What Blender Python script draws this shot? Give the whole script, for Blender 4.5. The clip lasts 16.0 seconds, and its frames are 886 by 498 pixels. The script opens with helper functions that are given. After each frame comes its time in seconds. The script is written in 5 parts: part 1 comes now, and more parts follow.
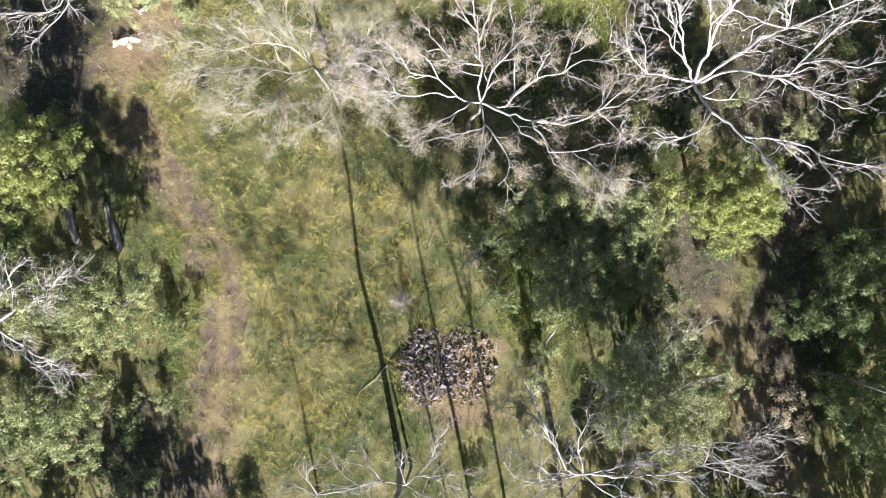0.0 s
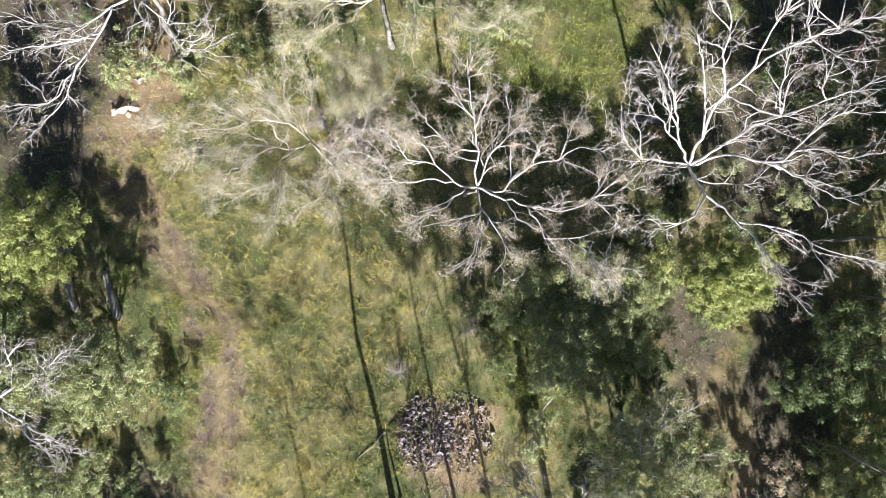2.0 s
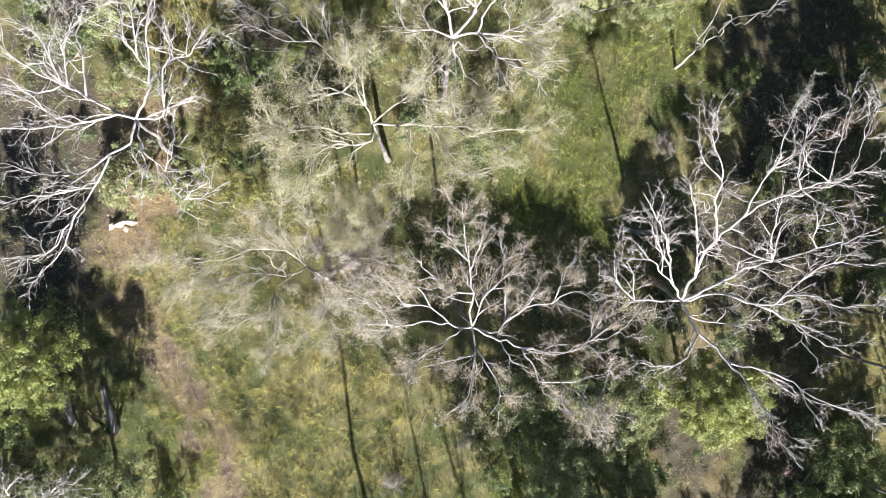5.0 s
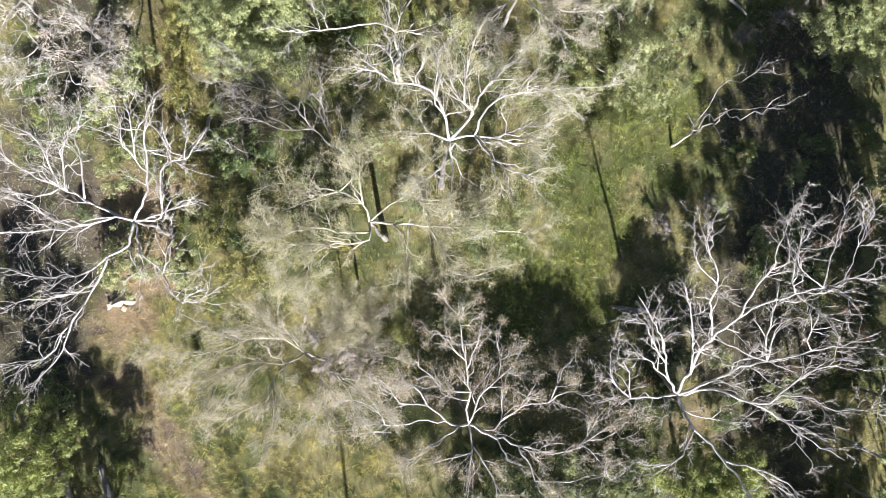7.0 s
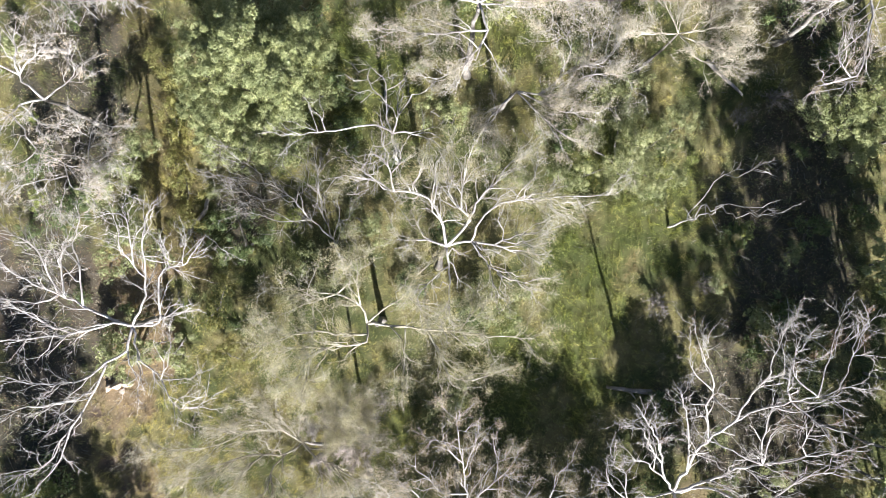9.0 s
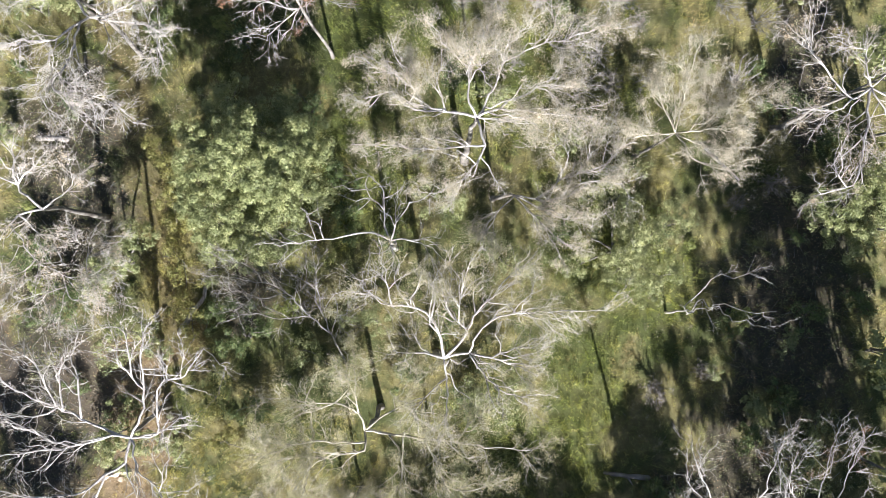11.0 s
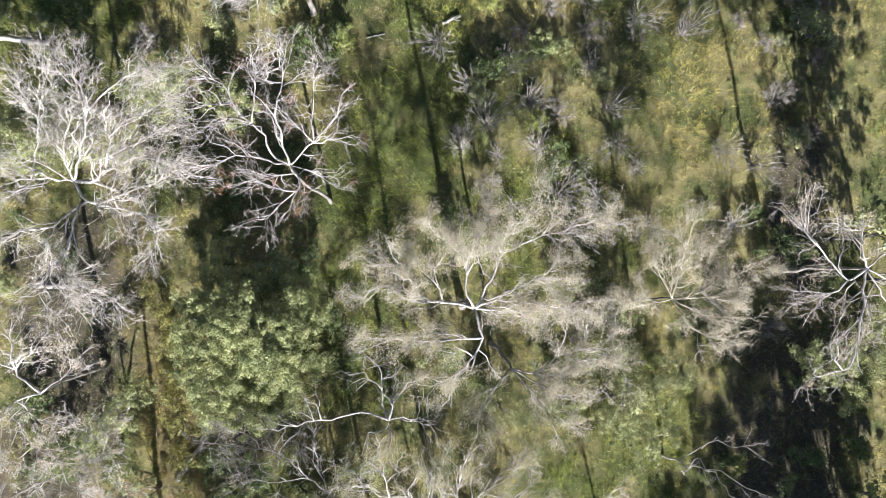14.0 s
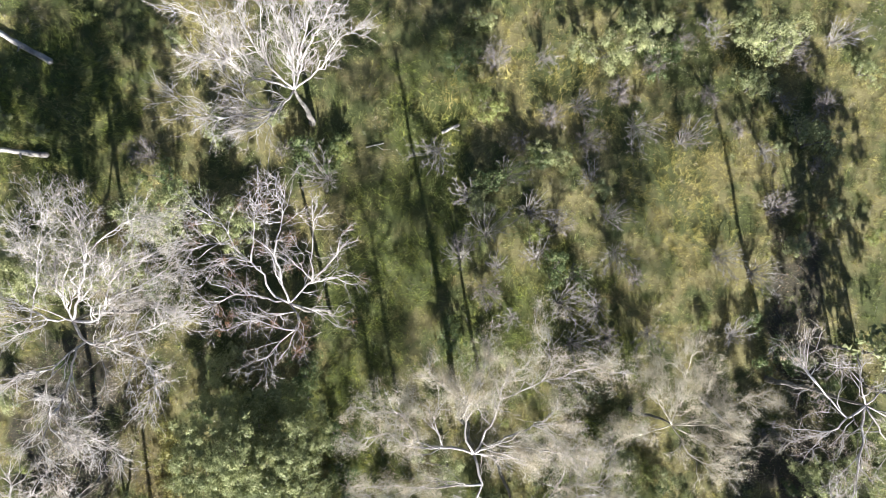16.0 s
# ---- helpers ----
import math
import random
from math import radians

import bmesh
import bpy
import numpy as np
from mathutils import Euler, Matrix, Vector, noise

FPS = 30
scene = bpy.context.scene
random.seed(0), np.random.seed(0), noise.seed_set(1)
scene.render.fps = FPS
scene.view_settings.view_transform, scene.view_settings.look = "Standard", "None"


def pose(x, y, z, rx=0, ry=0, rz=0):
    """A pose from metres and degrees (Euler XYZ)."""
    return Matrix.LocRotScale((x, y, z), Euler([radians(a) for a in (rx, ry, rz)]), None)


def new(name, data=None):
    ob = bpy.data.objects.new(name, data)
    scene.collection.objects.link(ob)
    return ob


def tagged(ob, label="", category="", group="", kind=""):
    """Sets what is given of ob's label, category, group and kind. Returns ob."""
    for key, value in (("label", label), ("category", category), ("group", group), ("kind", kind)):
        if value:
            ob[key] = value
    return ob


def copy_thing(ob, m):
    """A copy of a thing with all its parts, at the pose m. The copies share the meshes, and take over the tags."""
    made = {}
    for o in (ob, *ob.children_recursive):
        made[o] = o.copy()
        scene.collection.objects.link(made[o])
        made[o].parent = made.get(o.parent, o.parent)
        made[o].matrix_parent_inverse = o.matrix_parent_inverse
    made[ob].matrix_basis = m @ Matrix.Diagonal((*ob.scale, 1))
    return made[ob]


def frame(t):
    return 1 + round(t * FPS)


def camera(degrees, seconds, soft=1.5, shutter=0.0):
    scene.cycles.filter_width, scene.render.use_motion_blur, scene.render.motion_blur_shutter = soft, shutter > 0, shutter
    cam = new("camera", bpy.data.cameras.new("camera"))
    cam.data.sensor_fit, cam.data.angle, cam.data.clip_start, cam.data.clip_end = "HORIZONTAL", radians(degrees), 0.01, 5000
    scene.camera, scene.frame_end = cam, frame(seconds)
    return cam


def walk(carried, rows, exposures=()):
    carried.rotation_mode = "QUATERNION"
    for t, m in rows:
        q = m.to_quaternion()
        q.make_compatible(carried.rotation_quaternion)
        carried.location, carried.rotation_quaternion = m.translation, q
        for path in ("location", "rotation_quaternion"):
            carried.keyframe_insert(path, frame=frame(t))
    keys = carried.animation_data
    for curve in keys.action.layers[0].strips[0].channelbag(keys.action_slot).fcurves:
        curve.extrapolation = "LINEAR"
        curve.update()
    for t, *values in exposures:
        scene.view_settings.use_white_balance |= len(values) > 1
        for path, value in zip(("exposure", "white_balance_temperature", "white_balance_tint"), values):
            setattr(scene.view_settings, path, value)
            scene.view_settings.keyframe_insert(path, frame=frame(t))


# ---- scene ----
cam = camera(70, 16.0, soft=0.75)
PATH = [
    (0, pose(0.000, 0.000, 45.000, 0.841, -1.031, -0.015)),
    (1, pose(0.050, 2.297, 45.178, 0.853, -1.092, -0.017)),
    (2, pose(0.102, 4.781, 45.348, 0.864, -1.152, -0.018)),
    (3, pose(0.155, 7.394, 45.512, 0.876, -1.212, -0.020)),
    (4, pose(0.208, 10.094, 45.668, 0.887, -1.273, -0.021)),
    (5, pose(0.260, 12.857, 45.817, 0.899, -1.333, -0.023)),
    (6, pose(0.310, 15.671, 45.959, 0.910, -1.393, -0.025)),
    (7, pose(0.356, 18.535, 46.094, 0.922, -1.454, -0.026)),
    (8, pose(0.398, 21.458, 46.222, 0.933, -1.514, -0.028)),
    (9, pose(0.435, 24.457, 46.342, 0.945, -1.574, -0.030)),
    (10, pose(0.466, 27.554, 46.456, 0.956, -1.635, -0.032)),
    (11, pose(0.489, 30.772, 46.562, 0.968, -1.695, -0.033)),
    (12, pose(0.504, 34.138, 46.661, 0.979, -1.756, -0.035)),
    (13, pose(0.510, 37.676, 46.753, 0.991, -1.816, -0.037)),
    (14, pose(0.505, 41.409, 46.837, 1.003, -1.876, -0.039)),
    (15, pose(0.489, 45.352, 46.915, 1.014, -1.937, -0.041)),
    (16, pose(0.460, 49.515, 46.985, 1.026, -1.997, -0.043)),
]
walk(cam, PATH, [(0, 1.98, 6200, 10), (16, 1.96, 6200, 10)])

# ---- light: a low clear sun from behind, blue sky ----
SUN_ELEV = radians(23)
SUN_AWAY = Vector((-0.185, 1.0, 0)).normalized()      # way the shadows fall
world = bpy.data.worlds.new("sky")
scene.world = world
world.use_nodes = True
wn = world.node_tree
sky = wn.nodes.new("ShaderNodeTexSky")
sky.sky_type = "NISHITA"
sky.sun_disc = False
sky.air_density = 0.8
sky.dust_density = 0.3
sky.sun_elevation = SUN_ELEV
sky.sun_rotation = math.atan2(-SUN_AWAY.x, -SUN_AWAY.y)
wn.links.new(sky.outputs[0], wn.nodes["Background"].inputs[0])
wn.nodes["Background"].inputs[1].default_value = 0.031
sun = new("sun", bpy.data.lights.new("sun", "SUN"))
sun.data.energy = 5.0
sun.data.angle = radians(0.55)
sun.data.color = (1.0, 0.985, 0.95)
sun_dir = SUN_AWAY * math.cos(SUN_ELEV) - Vector((0, 0, math.sin(SUN_ELEV)))
sun.matrix_world = Matrix.Translation((0, -40, 60)) @ sun_dir.to_track_quat("-Z", "Y").to_matrix().to_4x4()

rng = np.random.default_rng(7)


# ---- materials ----
def node_mat(name):
    m = bpy.data.materials.new(name)
    m.use_nodes = True
    nt = m.node_tree
    return m, nt, nt.nodes["Principled BSDF"]


def ramp(nt, fac, stops):
    r = nt.nodes.new("ShaderNodeValToRGB")
    el = r.color_ramp.elements
    while len(el) < len(stops):
        el.new(0.5)
    for e, (p, c) in zip(el, stops):
        e.position, e.color = p, (*c, 1)
    nt.links.new(fac, r.inputs[0])
    return r.outputs[0]


def noise_tex(nt, scale, detail=4.0, rough=0.6, vec=None):
    n = nt.nodes.new("ShaderNodeTexNoise")
    n.inputs["Scale"].default_value = scale
    n.inputs["Detail"].default_value = detail
    n.inputs["Roughness"].default_value = rough
    if vec is None:
        vec = nt.nodes.new("ShaderNodeTexCoord").outputs["Object"]
    nt.links.new(vec, n.inputs["Vector"])
    return n.outputs["Fac"]


def mix(nt, kind, fac, a, b):
    n = nt.nodes.new("ShaderNodeMix")
    n.data_type, n.blend_type = "RGBA", kind
    for sock, v in ((n.inputs[0], fac), (n.inputs[6], a), (n.inputs[7], b)):
        if hasattr(v, "is_linked"):
            nt.links.new(v, sock)
        elif isinstance(v, tuple):
            sock.default_value = (*v, 1)
        else:
            sock.default_value = v
    return n.outputs[2]


def bump(nt, bsdf, height, strength, dist):
    b = nt.nodes.new("ShaderNodeBump")
    b.inputs["Strength"].default_value = strength
    b.inputs["Distance"].default_value = dist
    nt.links.new(height, b.inputs["Height"])
    nt.links.new(b.outputs[0], bsdf.inputs["Normal"])


def bark(name, dark, mid, pale, rough=0.85):
    m, nt, p = node_mat(name)
    big = noise_tex(nt, 1.3, 5)
    fine = noise_tex(nt, 14, 4)
    col = ramp(nt, big, [(0.3, dark), (0.5, mid), (0.68, pale)])
    streak = ramp(nt, fine, [(0.35, (0.55, 0.5, 0.46)), (0.62, (1, 1, 1))])
    nt.links.new(mix(nt, "MULTIPLY", 0.7, col, streak), p.inputs["Base Color"])
    p.inputs["Roughness"].default_value = rough
    p.inputs["Specular IOR Level"].default_value = 0.2
    bump(nt, p, fine, 0.6, 0.02)
    return m


BARK_PALE = bark("pale_gum_bark", (0.28, 0.25, 0.24), (0.47, 0.435, 0.415), (0.66, 0.62, 0.595))
BARK_GREY = bark("grey_bark", (0.11, 0.095, 0.085), (0.21, 0.19, 0.175), (0.33, 0.305, 0.285))
BARK_CREAM = bark("cream_bark", (0.27, 0.24, 0.19), (0.44, 0.40, 0.33), (0.60, 0.56, 0.47))
DEADWOOD = bark("weathered_wood", (0.16, 0.14, 0.13), (0.34, 0.31, 0.29), (0.52, 0.49, 0.46))


def island(nt):
    return nt.nodes.new("ShaderNodeNewGeometry").outputs["Random Per Island"]


def leafy_mat(name, cols, translucent=0.35, rough=0.5):
    """Leaves or twigs: colour varies from leaf to leaf and, slowly, over the crown."""
    m, nt, p = node_mat(name)
    a = ramp(nt, island(nt), [(i / (len(cols) - 1) if len(cols) > 1 else 0, c) for i, c in enumerate(cols)])
    patch = ramp(nt, noise_tex(nt, 0.9, 4), [(0.3, (0.66, 0.7, 0.68)), (0.7, (1.3, 1.24, 1.14))])
    col = mix(nt, "MULTIPLY", 1.0, a, patch)
    nt.links.new(col, p.inputs["Base Color"])
    p.inputs["Roughness"].default_value = rough
    p.inputs["Specular IOR Level"].default_value = 0.3 if translucent else 0.15
    if translucent:
        t = nt.nodes.new("ShaderNodeBsdfTranslucent")
        nt.links.new(col, t.inputs["Color"])
        s = nt.nodes.new("ShaderNodeMixShader")
        s.inputs[0].default_value = translucent
        nt.links.new(p.outputs[0], s.inputs[1])
        nt.links.new(t.outputs[0], s.inputs[2])
        nt.links.new(s.outputs[0], nt.nodes["Material Output"].inputs[0])
    return m


TWIG_BROWN = leafy_mat("brown_twigs", [(0.20, 0.15, 0.125), (0.34, 0.28, 0.245), (0.48, 0.42, 0.38)], 0, 0.9)
TWIG_PINK = leafy_mat("pinkish_twigs", [(0.22, 0.17, 0.16), (0.37, 0.315, 0.305), (0.52, 0.47, 0.46)], 0, 0.9)
TWIG_CREAM = leafy_mat("cream_twigs", [(0.26, 0.22, 0.175), (0.41, 0.365, 0.30), (0.55, 0.50, 0.43)], 0, 0.9)
TWIG_PALE = leafy_mat("pale_pinkish_twigs", [(0.34, 0.29, 0.27), (0.49, 0.44, 0.415), (0.64, 0.595, 0.57)], 0, 0.9)
TWIG_GREY = leafy_mat("grey_twigs", [(0.15, 0.14, 0.13), (0.24, 0.23, 0.225), (0.36, 0.345, 0.34)], 0, 0.9)
LEAF_BRIGHT = leafy_mat("bright_green_leaves", [(0.16, 0.19, 0.055), (0.25, 0.275, 0.088), (0.37, 0.375, 0.15)], 0.3, 0.45)
LEAF_OLIVE = leafy_mat("grey_green_leaves", [(0.17, 0.195, 0.085), (0.275, 0.297, 0.142), (0.41, 0.42, 0.225)], 0.3, 0.45)
LEAF_DARK = leafy_mat("dark_green_leaves", [(0.065, 0.10, 0.04), (0.14, 0.18, 0.075), (0.26, 0.29, 0.14)], 0.38, 0.42)
LEAF_PALE = leafy_mat("pale_yellow_green_leaves", [(0.21, 0.235, 0.11), (0.31, 0.325, 0.16), (0.42, 0.415, 0.235)], 0.3, 0.45)
LEAF_YELLOW = leafy_mat("yellow_olive_leaves", [(0.17, 0.175, 0.06), (0.26, 0.25, 0.085), (0.36, 0.32, 0.13)], 0.3, 0.5)
LEAF_TAN = leafy_mat("dry_tan_leaves", [(0.30, 0.235, 0.165), (0.46, 0.38, 0.28), (0.60, 0.53, 0.42)], 0.3, 0.7)
LEAF_CREAM = leafy_mat("cream_dry_leaves", [(0.36, 0.31, 0.24), (0.49, 0.435, 0.35), (0.60, 0.55, 0.46)], 0.45, 0.6)
LEAF_DUSTY = leafy_mat("dusty_yellow_leaves", [(0.33, 0.30, 0.17), (0.44, 0.405, 0.25), (0.56, 0.52, 0.35)], 0.4, 0.6)
LEAF_RUST = leafy_mat("rusty_dead_leaves", [(0.16, 0.08, 0.05), (0.28, 0.15, 0.09), (0.36, 0.22, 0.14)], 0.25, 0.7)


def attr_mat(name, relief, rough=0.9, translucent=0.0):
    """Colour of soil or blades from the painted ground map, with grain on top."""
    m, nt, p = node_mat(name)
    at = nt.nodes.new("ShaderNodeAttribute")
    at.attribute_name = "tone"
    if relief:
        grain = noise_tex(nt, 9, 6, 0.7)
        mid = noise_tex(nt, 1.7, 4, 0.6)
        g = ramp(nt, grain, [(0.3, (0.5, 0.47, 0.45)), (0.55, (1, 1, 1)), (0.75, (1.5, 1.45, 1.35))])
        c = mix(nt, "MULTIPLY", 0.9, at.outputs["Color"], g)
        c = mix(nt, "MULTIPLY", 0.6, c, ramp(nt, mid, [(0.3, (0.7, 0.7, 0.7)), (0.7, (1.25, 1.25, 1.2))]))
        bump(nt, p, grain, 0.8, 0.06)
    else:
        r = ramp(nt, island(nt), [(0.0, (0.76, 0.78, 0.74)), (0.6, (1.0, 1.0, 1.0)), (1.0, (1.14, 1.12, 1.1))])
        c = mix(nt, "MULTIPLY", 1.0, at.outputs["Color"], r)
    nt.links.new(c, p.inputs["Base Color"])
    p.inputs["Roughness"].default_value = rough
    p.inputs["Specular IOR Level"].default_value = 0.3 if translucent else 0.08
    if translucent:
        t = nt.nodes.new("ShaderNodeBsdfTranslucent")
        nt.links.new(c, t.inputs["Color"])
        s = nt.nodes.new("ShaderNodeMixShader")
        s.inputs[0].default_value = translucent
        nt.links.new(p.outputs[0], s.inputs[1])
        nt.links.new(t.outputs[0], s.inputs[2])
        nt.links.new(s.outputs[0], nt.nodes["Material Output"].inputs[0])
    return m


SOIL = attr_mat("soil_and_litter", True)
BLADES = attr_mat("grass_blades", False, 0.55, 0.45)


# ---- mesh helpers ----
def raw_mesh(name, verts, faces, mat, smooth=True, tone=None):
    """A mesh from numpy vertices and lists of equal-length faces."""
    me = bpy.data.meshes.new(name)
    verts = np.asarray(verts, np.float32)
    groups = [np.asarray(f, np.int32) for f in faces if len(f)]
    loops = np.concatenate([g.ravel() for g in groups])
    sizes = np.concatenate([np.full(len(g), g.shape[1], np.int32) for g in groups])
    starts = np.concatenate([[0], np.cumsum(sizes)[:-1]]).astype(np.int32)
    me.vertices.add(len(verts))
    me.vertices.foreach_set("co", verts.ravel())
    me.loops.add(len(loops))
    me.loops.foreach_set("vertex_index", loops)
    me.polygons.add(len(sizes))
    me.polygons.foreach_set("loop_start", starts)
    me.polygons.foreach_set("use_smooth", np.full(len(sizes), smooth))
    if tone is not None:
        a = me.attributes.new("tone", "FLOAT_COLOR", "POINT")
        a.data.foreach_set("color", np.c_[tone, np.ones(len(tone))].astype(np.float32).ravel())
    me.update(calc_edges=True)
    me.validate()
    me.materials.append(mat)
    return me


def piece(name, me, parent=None, label="", kind=""):
    ob = new(name, me)
    ob.parent = parent
    return tagged(ob, label, kind=kind)


class Tubes:
    """Collects tapered round sticks into one mesh."""

    def __init__(self):
        self.v, self.q, self.t, self.n = [], [], [], 0

    def add(self, pts, rad, sides):
        pts, rad = np.asarray(pts, float), np.asarray(rad, float)
        d = np.gradient(pts, axis=0)
        d /= np.linalg.norm(d, axis=1, keepdims=True) + 1e-9
        ref = np.array([0.0, 0, 1]) if abs(d[:, 2]).mean() < 0.75 else np.array([1.0, 0, 0])
        u = np.cross(d, ref)
        u /= np.linalg.norm(u, axis=1, keepdims=True) + 1e-9
        w = np.cross(d, u)
        a = np.arange(sides) * 2 * math.pi / sides
        ring = pts[:, None] + rad[:, None, None] * (np.cos(a)[None, :, None] * u[:, None] + np.sin(a)[None, :, None] * w[:, None])
        m = len(pts)
        idx = self.n + np.arange(m * sides).reshape(m, sides)
        nxt = np.roll(idx, -1, axis=1)
        self.q.append(np.stack([idx[:-1], nxt[:-1], nxt[1:], idx[1:]], -1).reshape(-1, 4))
        self.v += [ring.reshape(-1, 3), pts[:1], pts[-1:] + d[-1:] * rad[-1]]
        c0, c1 = self.n + m * sides, self.n + m * sides + 1
        self.t.append(np.stack([np.full(sides, c1), idx[-1], nxt[-1]], -1))
        self.t.append(np.stack([np.full(sides, c0), nxt[0], idx[0]], -1))
        self.n += m * sides + 2

    def add_many(self, lines, r0, r1):
        """Many thin three-sided sticks at once: lines (m, n, 3), radii at both ends (m,)."""
        m, n, _ = lines.shape
        if not m:
            return
        d = unit(np.gradient(lines, axis=1))
        u = unit(np.cross(d, np.array([0.31, 0.22, 0.92])))
        w = np.cross(d, u)
        rad = r0[:, None] + (r1 - r0)[:, None] * np.linspace(0, 1, n)[None]
        a = np.arange(3) * 2 * math.pi / 3
        ring = lines[:, :, None] + rad[:, :, None, None] * (np.cos(a)[None, None, :, None] * u[:, :, None] + np.sin(a)[None, None, :, None] * w[:, :, None])
        idx = self.n + np.arange(m * n * 3).reshape(m, n, 3)
        nxt = np.roll(idx, -1, axis=2)
        self.q.append(np.stack([idx[:, :-1], nxt[:, :-1], nxt[:, 1:], idx[:, 1:]], -1).reshape(-1, 4))
        self.v.append(ring.reshape(-1, 3))
        self.n += m * n * 3

    def mesh(self, name, mat):
        return raw_mesh(name, np.concatenate(self.v), [np.concatenate(self.q), np.concatenate(self.t)], mat)


def unit(a):
    return a / (np.linalg.norm(a, axis=-1, keepdims=True) + 1e-9)


def wander(p0, p1, n, wob, arch=0.0):
    """A crooked line from p0 to p1."""
    s = np.linspace(0, 1, n)[:, None]
    length = np.linalg.norm(p1 - p0)
    line = p0 + (p1 - p0) * s
    k = rng.normal(0, 1, (n, 3)).cumsum(0)
    k -= s * k[-1:] + (1 - s) * k[:1]
    line = line + k * wob * length / n
    line[:, 2] += arch * length * np.sin(math.pi * s[:, 0])
    return line


def spikes(start, way, length, radius):
    """Fine twigs: slim three-sided spikes."""
    n = len(start)
    way = unit(way)
    side = unit(np.cross(way, rng.normal(0, 1, (n, 3))))
    up = np.cross(way, side)
    tip = start + way * length[:, None]
    v = np.stack([start + (side * math.cos(a) + up * math.sin(a)) * radius[:, None] for a in (0, 2.094, 4.189)] + [tip], 1)
    i = (np.arange(n) * 4)[:, None]
    return v.reshape(-1, 3), np.concatenate([i + np.array([[k, (k + 1) % 3, 3]]) for k in range(3)])


def leaf_blades(centre, size, flat=0.6, lead=None):
    """Small pointed leaves at the given places, facing every way but mostly up."""
    n = len(centre)
    nrm = rng.normal(0, 1, (n, 3)) + np.array([0, 0, 1.6 * flat]) if lead is None else rng.normal(0, 0.42, (n, 3)) + lead
    nrm = unit(nrm)
    a = unit(np.cross(nrm, rng.normal(0, 1, (n, 3))))
    b = np.cross(nrm, a)
    s = size[:, None]
    v = np.stack([centre - a * s + b * s * 0.5, centre + a * s * 1.2, centre - a * s * 0.8 - b * s * 0.55], 1)
    return v.reshape(-1, 3), np.arange(n * 3).reshape(n, 3)


# ---- plan of the ground: where it is green, dry, bare ----
def smooth_noise(x, y, size, seed):
    """Value noise of the given patch size, 0 to 1."""
    g = np.random.default_rng(seed).random((97, 97))
    u, v = np.mod(x / size, 96), np.mod(y / size, 96)
    i, j = u.astype(int), v.astype(int)
    fu, fv = u - i, v - j
    fu, fv = fu * fu * (3 - 2 * fu), fv * fv * (3 - 2 * fv)
    i2, j2 = (i + 1) % 96, (j + 1) % 96
    return (g[i, j] * (1 - fu) + g[i2, j] * fu) * (1 - fv) + (g[i, j2] * (1 - fu) + g[i2, j2] * fu) * fv


def patch(x, y, cx, cy, rx, ry, turn=0.0, ragged=0.85):
    c, s = math.cos(radians(turn)), math.sin(radians(turn))
    u, v = ((x - cx) * c + (y - cy) * s) / rx, ((y - cy) * c - (x - cx) * s) / ry
    d = np.sqrt(u * u + v * v) + ragged * (smooth_noise(x, y, 1.6, 5) - 0.5) + 0.5 * ragged * (smooth_noise(x, y, 0.5, 6) - 0.5)
    return np.clip((1.15 - d) / 0.35, 0, 1)


def band(x, y, line, half):
    """How much a point lies on a strip along a line of places."""
    best = np.full(np.shape(x), 1e9)
    for (x0, y0), (x1, y1) in zip(line[:-1], line[1:]):
        dx, dy = x1 - x0, y1 - y0
        s = np.clip(((x - x0) * dx + (y - y0) * dy) / (dx * dx + dy * dy), 0, 1)
        best = np.minimum(best, np.hypot(x - x0 - s * dx, y - y0 - s * dy))
    best = best + 1.1 * (smooth_noise(x, y, 1.1, 8) - 0.5) + 0.6 * (smooth_noise(x, y, 0.4, 9) - 0.5)
    return np.clip((half - best) / 0.5 + 0.5, 0, 1)


TRACK_WEST = [(-34, 30), (-29.5, 22), (-27.4, 18), (-24.6, 14.3), (-21, 9.1), (-18.4, 5.3), (-16, 1.1), (-14.8, -2.5), (-14.8, -6.5), (-15.4, -11.4), (-16, -24)]
TRACK_NORTH = [(-22, 52), (-20.8, 41), (-19, 33), (-17.5, 27), (-16.1, 24)]
TRACK_EAST = [(20, 6), (18.9, -1.3), (22.5, -7.4), (25.3, -16.3), (27, -28)]

# dry (straw), lush (green), litter (brown) and dark (humus, plus shade put into the colour) patches: x, y, half sizes,
# turn
LITTER = [(-21.6, 14.6, 2.0, 2.0, 20), (-19.6, 17.6, 2.0, 1.6, 0), (1.8, -8.4, 3.2, 3.2, 0), (24, -12, 2.5, 6, 0),
          (-22, 22, 4, 4, 0)]
HUMUS_SHADE = [(-27, 14, 3.5, 6, 0), (-20.5, -14.5, 4, 4.5, 0), (19.5, 0.5, 3.8, 4.0, 0), (24, 12, 5, 8, 0), (28, 28, 5, 9, 0), (-26.5, 22, 4.5, 8, 0), (-25, 36, 4.0, 9, 0),
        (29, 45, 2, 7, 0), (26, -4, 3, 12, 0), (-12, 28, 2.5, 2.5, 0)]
LUSH = [(17.0, 29, 4.0, 5.0, 0), (12, 20, 3, 8, 0), (7.5, -2, 3.0, 5.0, 0), (-2, 12, 2.2, 3, 0), (-4.5, 37, 4, 6, 0), (-3, 47, 3, 9, 0),
        (1.0, 55, 3.5, 9, 0), (5, 16, 4, 5, 0), (13, 33, 4, 5, 0), (-26, 60, 6, 8, 0), (10, 44, 8, 6, 0), (-17, -1, 2.2, 6, 0)]
